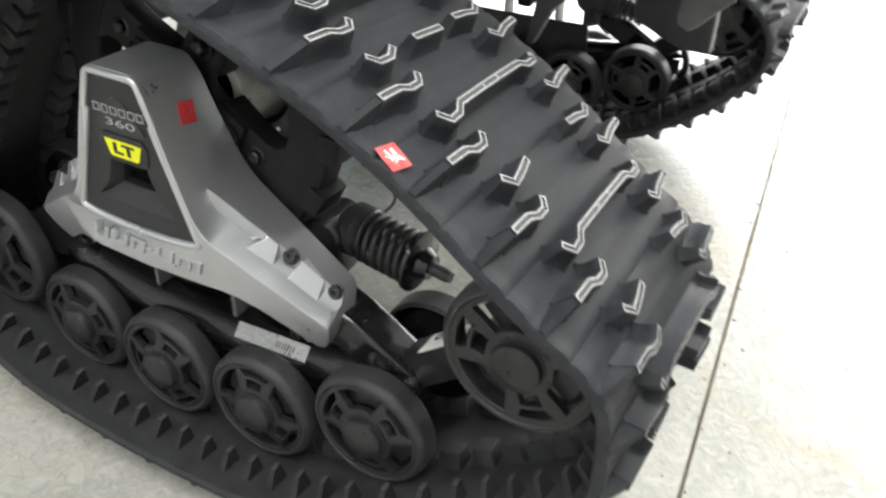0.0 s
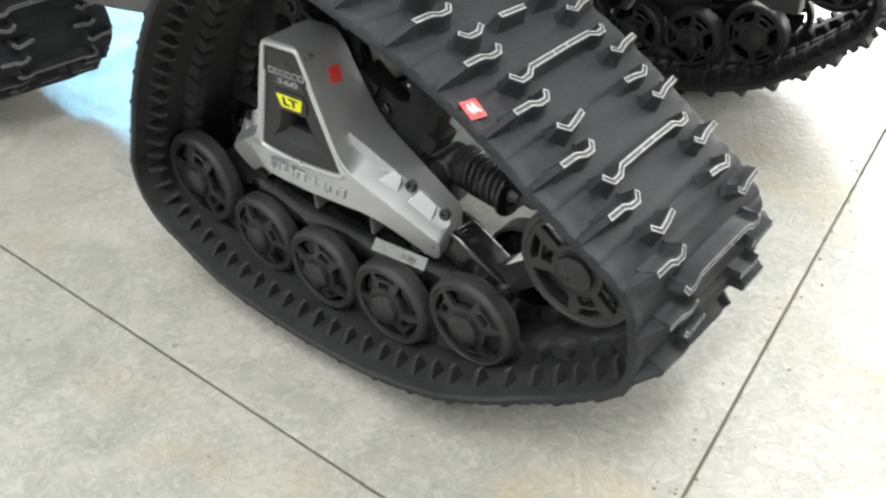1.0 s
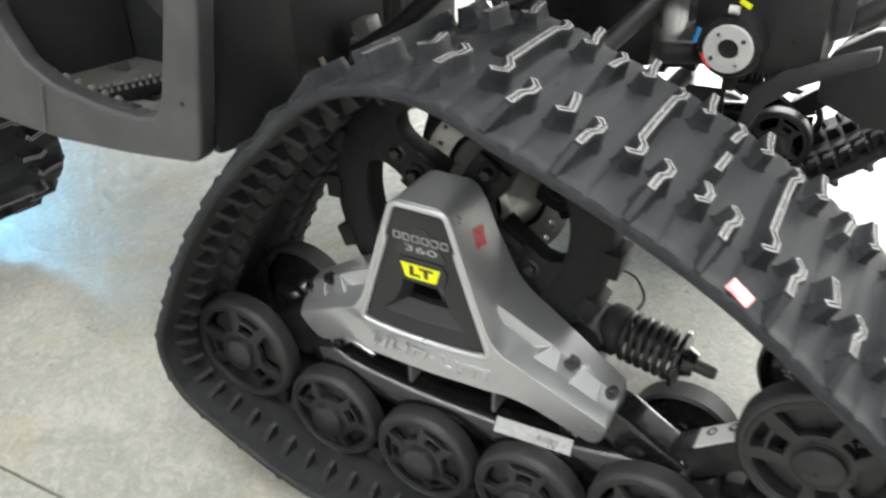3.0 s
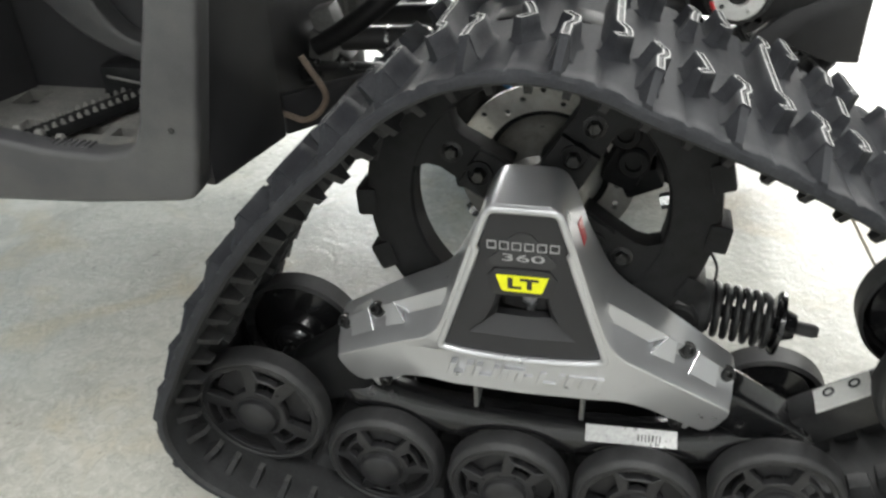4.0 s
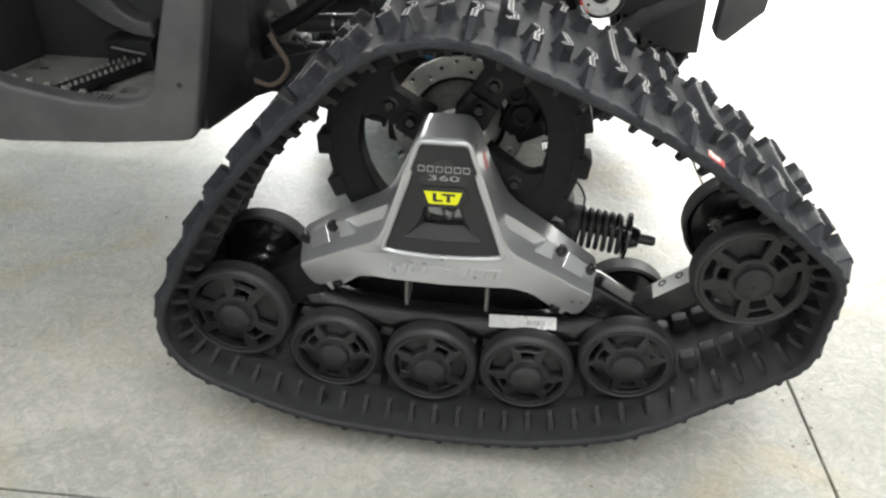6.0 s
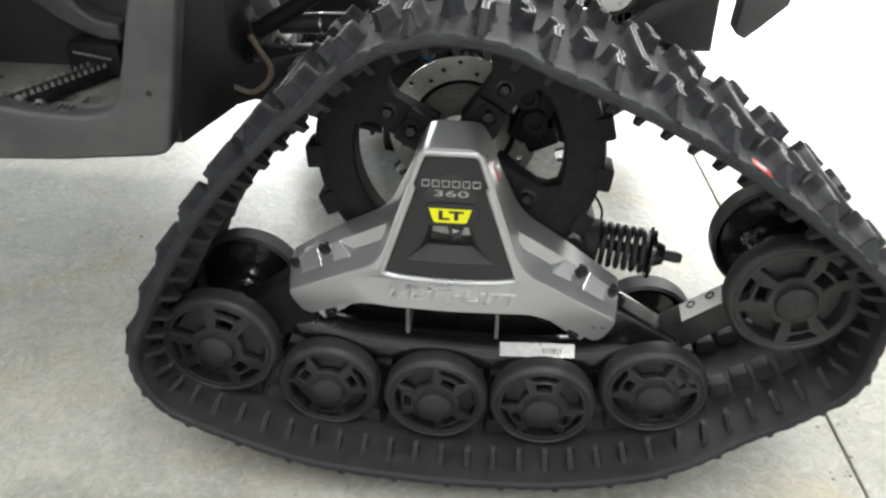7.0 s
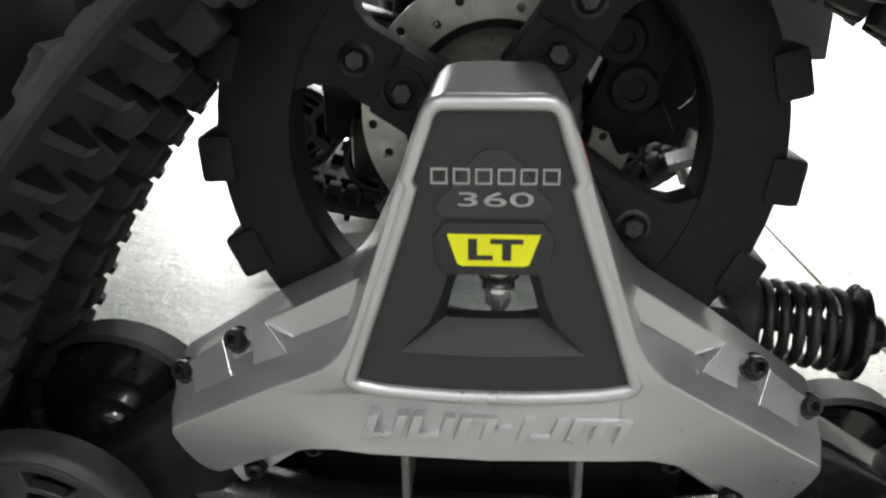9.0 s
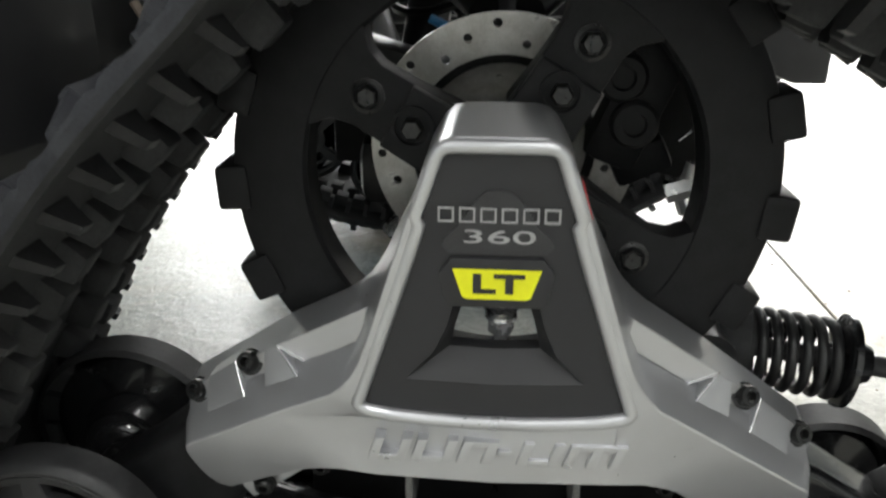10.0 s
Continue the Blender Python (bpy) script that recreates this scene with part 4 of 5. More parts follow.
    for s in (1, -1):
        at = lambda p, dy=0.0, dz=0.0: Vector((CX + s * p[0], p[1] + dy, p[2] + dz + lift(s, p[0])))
        for name, face in blocks:
            bm = bmesh.new()
            vs = [bm.verts.new(at(p)) for p in face]
            lo = [bm.verts.new(at(p, 0.020, -0.001)) for p in face]
            bm.faces.new(vs)
            bm.faces.new(lo[::-1])
            for i in range(len(vs)):
                j = (i + 1) % len(vs)
                bm.faces.new((vs[j], vs[i], lo[i], lo[j]))
            bmesh.ops.recalc_face_normals(bm, faces=bm.faces)
            bevelled(bm, 0.0009, segments=2)
            weighted(part(name, bm, SILVER, cover, smooth=40))
        # thin bright tubes along the pad edges, highlights put into the colour
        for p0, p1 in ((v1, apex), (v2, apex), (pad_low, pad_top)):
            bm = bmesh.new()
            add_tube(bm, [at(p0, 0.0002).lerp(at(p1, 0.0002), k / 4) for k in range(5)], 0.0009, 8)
            part("ridge", bm, BRIGHT, cover, "thin bright tube as the ridge's painted highlight")
        for p in ((0.1875, 0.0800, 0.3990), (0.2380, 0.0960, 0.3560)):
            socket_bolt(cover, at(p), 0.0085, 0.010, (s * 0.30, -0.80, 0.5))
        bm = bmesh.new()
        add_box(bm, at((0.165, 0.098, 0.3010)), (0.098, 0.030, 0.018), rot=Matrix.Rotation(s * 0.62, 4, "Y"), bevel=0.004)
        part("lower_tab", bm, SILVER, cover, smooth=30)
        for p in ((0.137, 0.076, 0.3175), (0.187, 0.080, 0.2830)):
            socket_bolt(cover, at(p), 0.0080, 0.008, (0, -0.9, -0.2))
    # red square sticker on the column's flank
    p = Vector((0.0450, 0.073, 0.557))
    bm = bmesh.new()
    add_box(bm, (0, 0, 0), (0.023, 0.026, 0.0008), bevel=0.0002)
    side = Vector((0.954, -0.004, 0.298))
    m = Matrix.Translation(p) @ side.to_track_quat("Z", "Y").to_matrix().to_4x4() @ Matrix.Rotation(-0.17, 4, "Z")
    bm.transform(m)
    part("sticker", bm, RED, cover, "glossy red square sticker", smooth=0)
    return cover


def build_chassis(root):
    """Lower beam, end arms, cross plates and the spring strut of the track system."""
    bm = bmesh.new()
    pts = smooth_line([(-0.262, 0.122, 0.246), (-0.225, 0.114, 0.238), (-0.150, 0.108, 0.224), (0.0, 0.108, 0.215), (0.130, 0.108, 0.216), (0.230, 0.110, 0.228), (0.330, 0.118, 0.250)], 6)
    add_tube(bm, pts, 0.031, 20, flat=0.95)
    part("beam", bm, GLOSS, root, "glossy black lower beam")
    # silver printed label on the beam
    bm = bmesh.new()
    add_box(bm, (0.121, 0.0858, 0.2400), (0.116, 0.0012, 0.022), rot=Matrix.Rotation(radians(-45), 4, "X") @ Matrix.Rotation(radians(-2), 4, "Y"))
    label = part("label", bm, FOIL, root, "silver printed label on the beam", smooth=0)
    rng = random.Random(7)
    for k in range(16):
        bm = bmesh.new()
        add_box(bm, (0.090 + 0.0045 * k, 0.0854, 0.2384 + 0.00016 * k), (0.0012 + 0.0014 * rng.random(), 0.0010, 0.009), rot=Matrix.Rotation(radians(-45), 4, "X"))
        part("print_bar", bm, INK, label, smooth=0)
    # arms from under the cover to the idler axles
    for outline in ([(0.170, 0.325), (0.215, 0.333), (0.248, 0.320), (0.285, 0.297), (0.330, 0.270), (0.345, 0.250), (0.336, 0.230), (0.300, 0.226), (0.255, 0.246), (0.205, 0.280), (0.170, 0.300)],
                    [(-0.190, 0.345), (-0.240, 0.352), (-0.270, 0.340), (-0.310, 0.308), (-0.352, 0.280), (-0.356, 0.255), (-0.336, 0.232), (-0.290, 0.226), (-0.245, 0.240), (-0.215, 0.280), (-0.190, 0.315)]):
        bm = bmesh.new()
        add_prism(bm, outline, 0.092, 0.150)
        bevelled(bm, 0.018, segments=5)
        # the rear arm takes a darker, duller black for the shade it lies in
        part("arm", bm, GLOSS if outline[0][0] > 0 else SPROCKET, root, smooth=60)
    bm = bmesh.new()
    a, b = Vector((0.322, 0.125, 0.262)), Vector((0.480, 0.120, 0.385))
    rot = (b - a).to_track_quat("X", "Z").to_matrix().to_4x4()
    add_box(bm, (a + b) / 2, ((b - a).length, 0.044, 0.048), rot=rot, bevel=0.006)
    arm = part("arm", bm, SATIN, root)
    bm = bmesh.new()
    c = a + (b - a) * 0.36 + rot.to_3x3() @ Vector((0, -0.004, 0.0246))
    add_box(bm, c, (0.070, 0.040, 0.0010), rot=rot)
    lab = part("label", bm, WHITE, arm, "white warning label with two dark pictograms", smooth=0)
    for k in (-1, 1):
        bm = bmesh.new()
        add_lathe(bm, [(0.0075, 0.0), (0.0075, 0.0008), (0.0045, 0.0008), (0.0045, 0)], (0, 0, 0), 20, "z")
        bm.transform(Matrix.Translation(c + rot.to_3x3() @ Vector((0.016 * k, 0.008, 0.0006))) @ rot)
        part("pictogram", bm, INK, lab, smooth=0)
    # rear arm's end, in the same shade-dark black
    bm = bmesh.new()
    a, b = Vector((-0.325, 0.115, 0.268)), Vector((-0.365, 0.115, 0.247))
    add_box(bm, (a + b) / 2, (0.075, 0.040, 0.046), rot=(b - a).to_track_quat("X", "Z").to_matrix().to_4x4(), bevel=0.006)
    part("arm", bm, SPROCKET, root)
    # upright plates between the cover and the beam, glossy inside
    for x in (-0.083, 0.056):
        bm = bmesh.new()
        add_box(bm, (x, 0.116, 0.296), (0.006, 0.050, 0.088), bevel=0.001)
        part("web_plate", bm, CAST, root)
    # dark plate added between the wheels to keep the gap under the cover dark
    bm = bmesh.new()
    add_box(bm, (-0.015, 0.172, 0.250), (0.34, 0.010, 0.11), bevel=0.003)
    part("back_plate", bm, SATIN, root)
    # pivot clamp at the right joint
    bm = bmesh.new()
    add_lathe(bm, [(0, -0.02), (0.010, -0.02), (0.010, 0.03), (0, 0.03)], (0.330, 0.105, 0.256), 16)
    part("pivot_pin", bm, ZINC, root)
    bm = bmesh.new()
    add_tube(bm, [(0.455, 0.15, 0.37), (0.425, 0.17, 0.418)], 0.006, 10)
    add_lathe(bm, [(0, 0), (0.012, 0), (0.012, 0.012), (0, 0.012)], (0.424, 0.160, 0.420), 6)
    part("tension_bolt", bm, ZINC, root)
    # ball stud with its nut behind the cover's window
    bm = bmesh.new()
    add_lathe(bm, [(0, 0.030), (0.013, 0.029), (0.0165, 0.024), (0.0172, 0.018), (0.0155, 0.012), (0.012, 0.008), (0.012, 0.004), (0, 0.004)], (CX + 0.004, 0.078, 0.460), 32, "z")
    stud = part("ball_stud", bm, ZINC, root, "bright plated ball stud with nut")
    bm = bmesh.new()
    add_lathe(bm, [(0, 0.004), (0.0115, 0.004), (0.012, 0.001), (0.009, -0.001), (0, -0.001)], (CX + 0.004, 0.078, 0.460), 28, "z")
    part("washer", bm, BRIGHT, stud)
    bm = bmesh.new()
    add_lathe(bm, [(0, -0.001), (0.0100, -0.001), (0.0100, -0.010), (0.0085, -0.012), (0, -0.012)], (CX + 0.004, 0.078, 0.460), 6, "z", start=0.3)
    part("nut", bm, BRIGHT, stud)
    bm = bmesh.new()
    add_lathe(bm, [(0, -0.010), (0.0052, -0.010), (0.0052, -0.026), (0.004, -0.028), (0, -0.030)], (CX + 0.004, 0.078, 0.460), 16, "z")
    part("thread", bm, BRIGHT, stud)
    # spring strut
    bm = bmesh.new()
    c = Vector((0.205, 0.193, 0.379))
    e = Vector((0.335, 0.181, 0.3655))
    d = (e - c).normalized()
    rot = d.to_track_quat("X", "Z").to_matrix().to_4x4()

    def along(profile, seg=28):
        t = bmesh.new()
        add_lathe(t, profile, (0, 0, 0), seg, "x")
        t.transform(Matrix.Translation(c) @ rot)
        return t

    strut = part("strut", along([(0, -0.060), (0.009, -0.060), (0.009, 0.126), (0.007, 0.132), (0, 0.132)]), TYRE, root, "black spring strut")
    part("seat", along([(0, -0.030), (0.030, -0.030), (0.036, -0.022), (0.036, -0.004), (0.030, 0.002), (0, 0.002)]), RUBBER_IN, strut)
    part("seat", along([(0, 0.078), (0.036, 0.078), (0.041, 0.081), (0.041, 0.086), (0.022, 0.090), (0.016, 0.104), (0, 0.104)]), GLOSS, strut)
    coil = []
    turns = 6.0
    for k in range(int(turns * 20) + 1):
        w = 2 * math.pi * k / 20
        coil.append(Matrix.Translation(c) @ rot @ Vector((0.002 + 0.074 * k / (turns * 20), 0.032 * math.cos(w), 0.032 * math.sin(w))))
    bm = bmesh.new()
    add_tube(bm, coil, 0.0046, 10)
    part("coil_spring", bm, SATIN, strut)
    bm = bmesh.new()
    add_lathe(bm, [(0, -0.034), (0.024, -0.034), (0.028, -0.030), (0.028, 0.030), (0.024, 0.034), (0, 0.034)], (0.162, 0.185, 0.380), 24)
    add_box(bm, (0.165, 0.185, 0.345), (0.034, 0.050, 0.060), bevel=0.008, taper=0.8)
    part("strut_bracket", bm, SATIN, root)
    bm = bmesh.new()
    add_tube(bm, smooth_line([(0.165, 0.245, 0.445), (0.195, 0.255, 0.432), (0.213, 0.250, 0.405), (0.210, 0.225, 0.395)], 6), 0.0022, 6)
    part("cable", bm, SATIN, root)


def sticker_on_belt(root):
    bm = bmesh.new()
    add_box(bm, (0, 0, 0.0028), (0.027, 0.028, 0.0008), bevel=0.0003)
    bm.transform(RUN.at(0.05) @ Matrix.Translation((0.005, -0.023, 0.0)) @ Matrix.Rotation(radians(80), 4, "Z"))
    st = part("sticker", bm, RED, root, "glossy red square sticker with white pictogram bars", smooth=0)
    for dx, dy, w, h, a in ((-0.004, -0.003, 0.012, 0.003, 0.2), (0.004, 0.004, 0.013, 0.003, 0.9), (0.0, 0.0, 0.003, 0.014, 0.4), (-0.006, 0.005, 0.006, 0.004, 0.0), (0.006, -0.002, 0.002, 0.006, 0.3), (0.002, 0.007, 0.006, 0.0015, 0.5), (-0.002, -0.007, 0.007, 0.0015, 0.7)):
        bm = bmesh.new()
        add_box(bm, (0, 0, 0.0035), (w, h, 0.0004))
        bm.transform(RUN.at(0.05) @ Matrix.Translation((0.005 + dx * 0.85, -0.023 + dy * 0.85, 0.0)) @ Matrix.Rotation(a, 4, "Z"))
        part("pictogram", bm, WHITE, st, smooth=0)


def upright(root, before):
    for o in root.children:
        if o not in before:
            o.matrix_basis = UPRIGHT @ o.matrix_basis


track = thing("track_system", (AX, YM, FLOOR), "black rubber snow track unit with silver cover, standing on concrete", "track system", "track units of the vehicle")
build_cover(track)
build_chassis(track)
build_wheels(track)
upright(track, ())
build_sprocket(track)
base = Matrix.Translation((AX, YM, FLOOR))
far = copy_thing(track, base)
build_belt(far, TAUT_RUN)
sticker_on_belt(track)
build_belt(track, RUN)


def without_marks(ob):
    for o in list(ob.children_recursive):
        if o.name.split(".")[0] in ("letters", "number", "name_mark", "raised_mark", "badge", "pictogram", "sticker", "print_bar"):
            bpy.data.objects.remove(o)
    return ob


track.matrix_basis = CAMBER @ base
left = without_marks(copy_thing(track, Matrix.Translation((-1.815, 0, 0)) @ CAMBER @ base))
tagged(left, "second black rubber track unit at the vehicle's other end", "track system")
FAR_X, FAR_Y = -0.079, 1.528
lean = Matrix.Translation((0, 0, 0.17)) @ Matrix.Rotation(radians(-4.7), 4, "X") @ Matrix.Translation((0, 0, -0.17))
pitch = Matrix.Translation((AX, 0, AZ)) @ Matrix.Rotation(radians(-1.3), 4, "Y") @ Matrix.Translation((-AX, 0, -AZ))
without_marks(far).matrix_basis = Matrix.Translation((FAR_X, FAR_Y, -0.012)) @ Matrix.Diagonal((1, -1, 1, 1)) @ lean @ pitch @ base
tagged(far, "black rubber track unit on the far side of the axle, backlit", "track system")


# ---- the vehicle ----
HZ = 0.541
def build_vehicle():
    car = thing("vehicle", (-0.8, 0.73, FLOOR), "dark grey off-road vehicle raised on snow tracks", "vehicle")
    # grey side panel with the footwell's opening
    bm = bmesh.new()
    outer = [(-0.404, 0.574), (-0.310, 1.02), (-0.352, 1.02), (-0.462, 0.655), (-0.472, 0.633), (-0.490, 0.618), (-0.520, 0.611), (-0.60, 0.614), (-0.70, 0.632), (-0.755, 0.660), (-0.79, 0.72), (-0.83, 1.02),
             (-1.20, 1.02), (-1.20, 0.62), (-1.00, 0.552), (-0.72, 0.535), (-0.56, 0.543), (-0.43, 0.556), (-0.412, 0.561)]
    add_prism(bm, outer, 0.065, 0.100)
    bevelled(bm, 0.008, segments=3)
    panel = part("side_panel", bm, GREY_PANEL, car, "grey plastic side panel")
    bm = bmesh.new()
    add_tube(bm, [(-0.748, 0.0665, 0.545), (-0.735, 0.0650, 0.585), (-0.722, 0.0660, 0.630)], 0.0045, 10)
    part("crease", bm, GREY_PANEL, panel)
    socket_bolt(panel, (-0.420, 0.066, 0.651), 0.004, 0.002)
    # black inner fender behind the panel: a wall going back, then a low wall towards the axle
    bm = bmesh.new()
    for (x0, ya), (x1, yb), lo0, lo1, hi, thick in (((-0.400, 0.100), (-0.376, 0.270), 0.561, 0.546, 1.02, 0.016), ((-0.390, 0.300), (-0.230, 0.440), 0.532, 0.545, 0.592, 0.016), ((-0.410, 0.270), (-0.400, 0.560), 0.545, 0.545, 1.02, 0.016)):
        d = Vector((x1 - x0, yb - ya, 0)).normalized()
        nrm = Vector((-d.y, d.x, 0)) * thick
        v = [bm.verts.new((x, y, z)) for x, y, z in ((x0, ya, lo0), (x1, yb, lo1), (x1, yb, hi), (x0, ya, hi))]
        w = [bm.verts.new(q.co + nrm) for q in v]
        bm.faces.new(v)
        bm.faces.new(w[::-1])
        for k in range(4):
            bm.faces.new((v[k], v[(k + 1) % 4], w[(k + 1) % 4], w[k]))
    bevelled(bm, 0.004)
    part("inner_fender", bm, DARK_PANEL, car)
    # footboard with its openings
    bm = bmesh.new()
    loops = [[(-0.83, 0.100), (-0.45, 0.100), (-0.45, 0.300), (-0.83, 0.300)]]
    for x0, x1, ya, yb in ((-0.665, -0.628, 0.158, 0.190), (-0.618, -0.584, 0.158, 0.182), (-0.570, -0.540, 0.158, 0.182), (-0.647, -0.598, 0.234, 0.258), (-0.622, -0.590, 0.268, 0.284), (-0.775, -0.735, 0.234, 0.280), (-0.715, -0.680, 0.158, 0.190)):
        loops.append([(x0, ya), (x1, ya), (x1, yb), (x0, yb)])
    rings = []
    for z in (0.590, 0.574):
        edges, row = [], []
        for lp in loops:
            vs = [bm.verts.new((x, y, z)) for x, y in lp]
            edges += [bm.edges.new((vs[k], vs[(k + 1) % 4])) for k in range(4)]
            row.append(vs)
        bmesh.ops.triangle_fill(bm, edges=edges, use_beauty=True)
        rings.append(row)
    for p, q in zip(*rings):
        for k in range(4):
            bm.faces.new((p[k], p[(k + 1) % 4], q[(k + 1) % 4], q[k]))
    bmesh.ops.recalc_face_normals(bm, faces=bm.faces)
    board = part("footboard", bm, BOARD, car, "dusty plastic footboard with square drain openings")
    # dark sheet added below so that the openings stay dark
    bm = bmesh.new()
    add_box(bm, (-0.64, 0.200, 0.560), (0.38, 0.19, 0.008), bevel=0.002)
    part("tray", bm, DARK_PANEL, board)
    # grip teeth and fine ribs along the lip
    for k in range(10):
        bm = bmesh.new()
        add_box(bm, (-0.545 - 0.028 * k, 0.104, 0.603 + 0.0048 * k), (0.014, 0.010, 0.008), bevel=0.002, taper=0.65)
        part("grip_tooth", bm, BOARD, board)
    for k in range(24):
        bm = bmesh.new()
        x = -0.548 - 0.0085 * k
        add_box(bm, (x, 0.0905, 0.6115 + 0.000006 * k ** 2.6), (0.0035, 0.018, 0.006), bevel=0.001)
        part("lip_rib", bm, GREY_PANEL, board)
    # foot peg with teeth on both edges
    bm = bmesh.new()
    rot = Matrix.Rotation(radians(62), 4, "Z")
    add_box(bm, (-0.612, 0.172, 0.606), (0.170, 0.030, 0.018), rot=rot, bevel=0.004)
    peg = part("foot_peg", bm, SPROCKET, car)
    for i in range(15):
        for s in (-1, 1):
            bm = bmesh.new()
            add_box(bm, Vector((-0.612, 0.172, 0.6175)) + rot @ Vector((-0.079 + 0.0113 * i, 0.012 * s, 0)), (0.0055, 0.0045, 0.007), rot=rot, taper=0.5)
            part("peg_tooth", bm, BOARD, peg)
    bm = bmesh.new()
    add_box(bm, (-0.585, 0.268, 0.622), (0.086, 0.046, 0.052), bevel=0.010)
    bracket = part("peg_bracket", bm, SPROCKET, car)
    bm = bmesh.new()
    add_box(bm, (-0.585, 0.2446, 0.629), (0.060, 0.003, 0.0035), rot=Matrix.Rotation(0.16, 4, "Y"), bevel=0.001)
    part("slot_lip", bm, BOARD, bracket)
    # swept moulding on the footwell's back wall
    bm = bmesh.new()
    lower = smooth_line([(-0.74, 0.0, 0.82), (-0.700, 0.0, 0.735), (-0.659, 0.0, 0.691), (-0.618, 0.0, 0.665), (-0.580, 0.0, 0.649), (-0.545, 0.0, 0.643)], 4)
    upper = smooth_line([(-0.545, 0.0, 0.672), (-0.575, 0.0, 0.677), (-0.600, 0.0, 0.694), (-0.625, 0.0, 0.735), (-0.645, 0.0, 0.82)], 4)
    add_prism(bm, [(p[0], p[2]) for p in list(lower) + list(upper)], 0.266, 0.303)
    bevelled(bm, 0.006, segments=3)
    part("moulding", bm, GREY_PANEL, car)
    # footwell walls
    bm = bmesh.new()
    add_box(bm, (-0.66, 0.312, 0.80), (0.48, 0.020, 0.46), bevel=0.004)
    part("footwell_wall", bm, DARK_PANEL, car)
    bm = bmesh.new()
    add_box(bm, (-0.428, 0.20, 0.80), (0.016, 0.19, 0.44), bevel=0.004)
    part("footwell_wall", bm, GREY_PANEL, car)
    bm = bmesh.new()
    add_box(bm, (-0.815, 0.20, 0.80), (0.016, 0.21, 0.46), rot=Matrix.Rotation(radians(-20), 4, "Z"), bevel=0.004)
    part("footwell_wall", bm, DARK_PANEL, car)
    # unseen body over all and belly between the sides, sized to shade the floor
    bm = bmesh.new()
    shell = smooth_line([(0.15, 0.0, 0.40), (0.15, 0.0, 1.06), (0.09, 0.0, 1.34), (-0.10, 0.0, 1.41), (-0.45, 0.0, 1.42), (-1.10, 0.0, 1.42), (-1.75, 0.0, 1.42), (-2.12, 0.0, 1.40), (-2.30, 0.0, 1.30), (-2.35, 0.0, 1.05), (-2.35, 0.0, 0.41), (-2.30, 0.0, 0.16), (-2.12, 0.0, 0.06), (-1.75, 0.0, 0.04), (-1.10, 0.0, 0.04), (-0.45, 0.0, 0.04), (-0.10, 0.0, 0.05), (0.09, 0.0, 0.12)], 4)
    levels = [(1.000, 0.97), (1.012, 1.0), (1.045, 1.0), (1.075, 0.97), (1.100, 0.90), (1.115, 0.78), (1.120, 0.60)]
    rings = [[bm.verts.new((-1.10 + (p[0] + 1.10) * k, 0.73 + (p[2] - 0.73) * k, z)) for p in shell] for z, k in levels]
    for lo, hi in zip(rings, rings[1:]):
        for k in range(len(lo)):
            q = (k + 1) % len(lo)
            bm.faces.new((lo[k], lo[q], hi[q], hi[k]))
    bm.faces.new(rings[0][::-1])
    bm.faces.new(rings[-1])
    bmesh.ops.recalc_face_normals(bm, faces=bm.faces)
    part("upper_body", bm, DARK_PANEL, car)
    bm = bmesh.new()
    add_box(bm, (-1.20, 0.76, 0.53), (1.26, 0.80, 0.24), bevel=0.03)
    part("belly_pan", bm, DARK_PANEL, car)
    # frame rails and gearbox
    for y in (0.66, 0.94):
        bm = bmesh.new()
        add_tube(bm, smooth_line([(-0.45, y, 0.585), (-0.10, y, 0.60), (0.20, y, 0.63), (0.42, y, 0.74), (0.48, y, 0.95)], 6), 0.019, 12)
        part("frame_tube", bm, DARK_PANEL, car)
    bm = bmesh.new()
    add_box(bm, (-0.02, 0.73, 0.70), (0.22, 0.24, 0.22), bevel=0.03)
    box = part("gearbox", bm, SATIN, car)
    for k in range(5):
        bm = bmesh.new()
        add_box(bm, (-0.10 + 0.04 * k, 0.645, 0.70), (0.008, 0.012, 0.18), bevel=0.002)
        part("rib", bm, SATIN, box)
    # half shaft with its bellows
    for s in (0, 1):
        ax = AX + s * FAR_X
        y = (lambda v: v) if s == 0 else (lambda v: FAR_Y - v)
        bm = bmesh.new()
        add_tube(bm, [(ax, y(0.26), HZ), (ax, y(0.66), 0.655)], 0.013, 12)
        shaft = part("half_shaft", bm, SATIN, car)
        bm = bmesh.new()
        prof = [(0.040, 0.0)]
        for k in range(5):
            prof += [(0.038 - 0.004 * k, 0.008 + 0.016 * k), (0.028 - 0.003 * k, 0.016 + 0.016 * k)]
        add_lathe(bm, prof, (ax, 0, HZ), 24)
        bm.transform(Matrix.Translation((0, y(0.27), 0)) @ Matrix.Diagonal((1, 1 if s == 0 else -1, 1, 1)))
        part("bellows", bm, TYRE, shaft)
        # suspension arms
        for z0, z1, dx in ((0.490, 0.600, 0.16), (0.650, 0.760, 0.14)):
            for sx in (-1, 1):
                bm = bmesh.new()
                add_tube(bm, smooth_line([(ax + 0.02 * sx, y(0.285), z0), (ax + dx * 0.6 * sx, y(0.40), (z0 + z1) / 2 - 0.01), (ax + dx * sx, y(0.60), z1)], 5), 0.015, 12)
                part("suspension_arm", bm, SATIN, car)
        # brake disc with holes
        bm = bmesh.new()
        yd = y(0.238)
        loops = [(ax, HZ, 0.115, 72), (ax, HZ, 0.080, 60)]
        for k in range(24):
            a = radians(15 * k + 4)
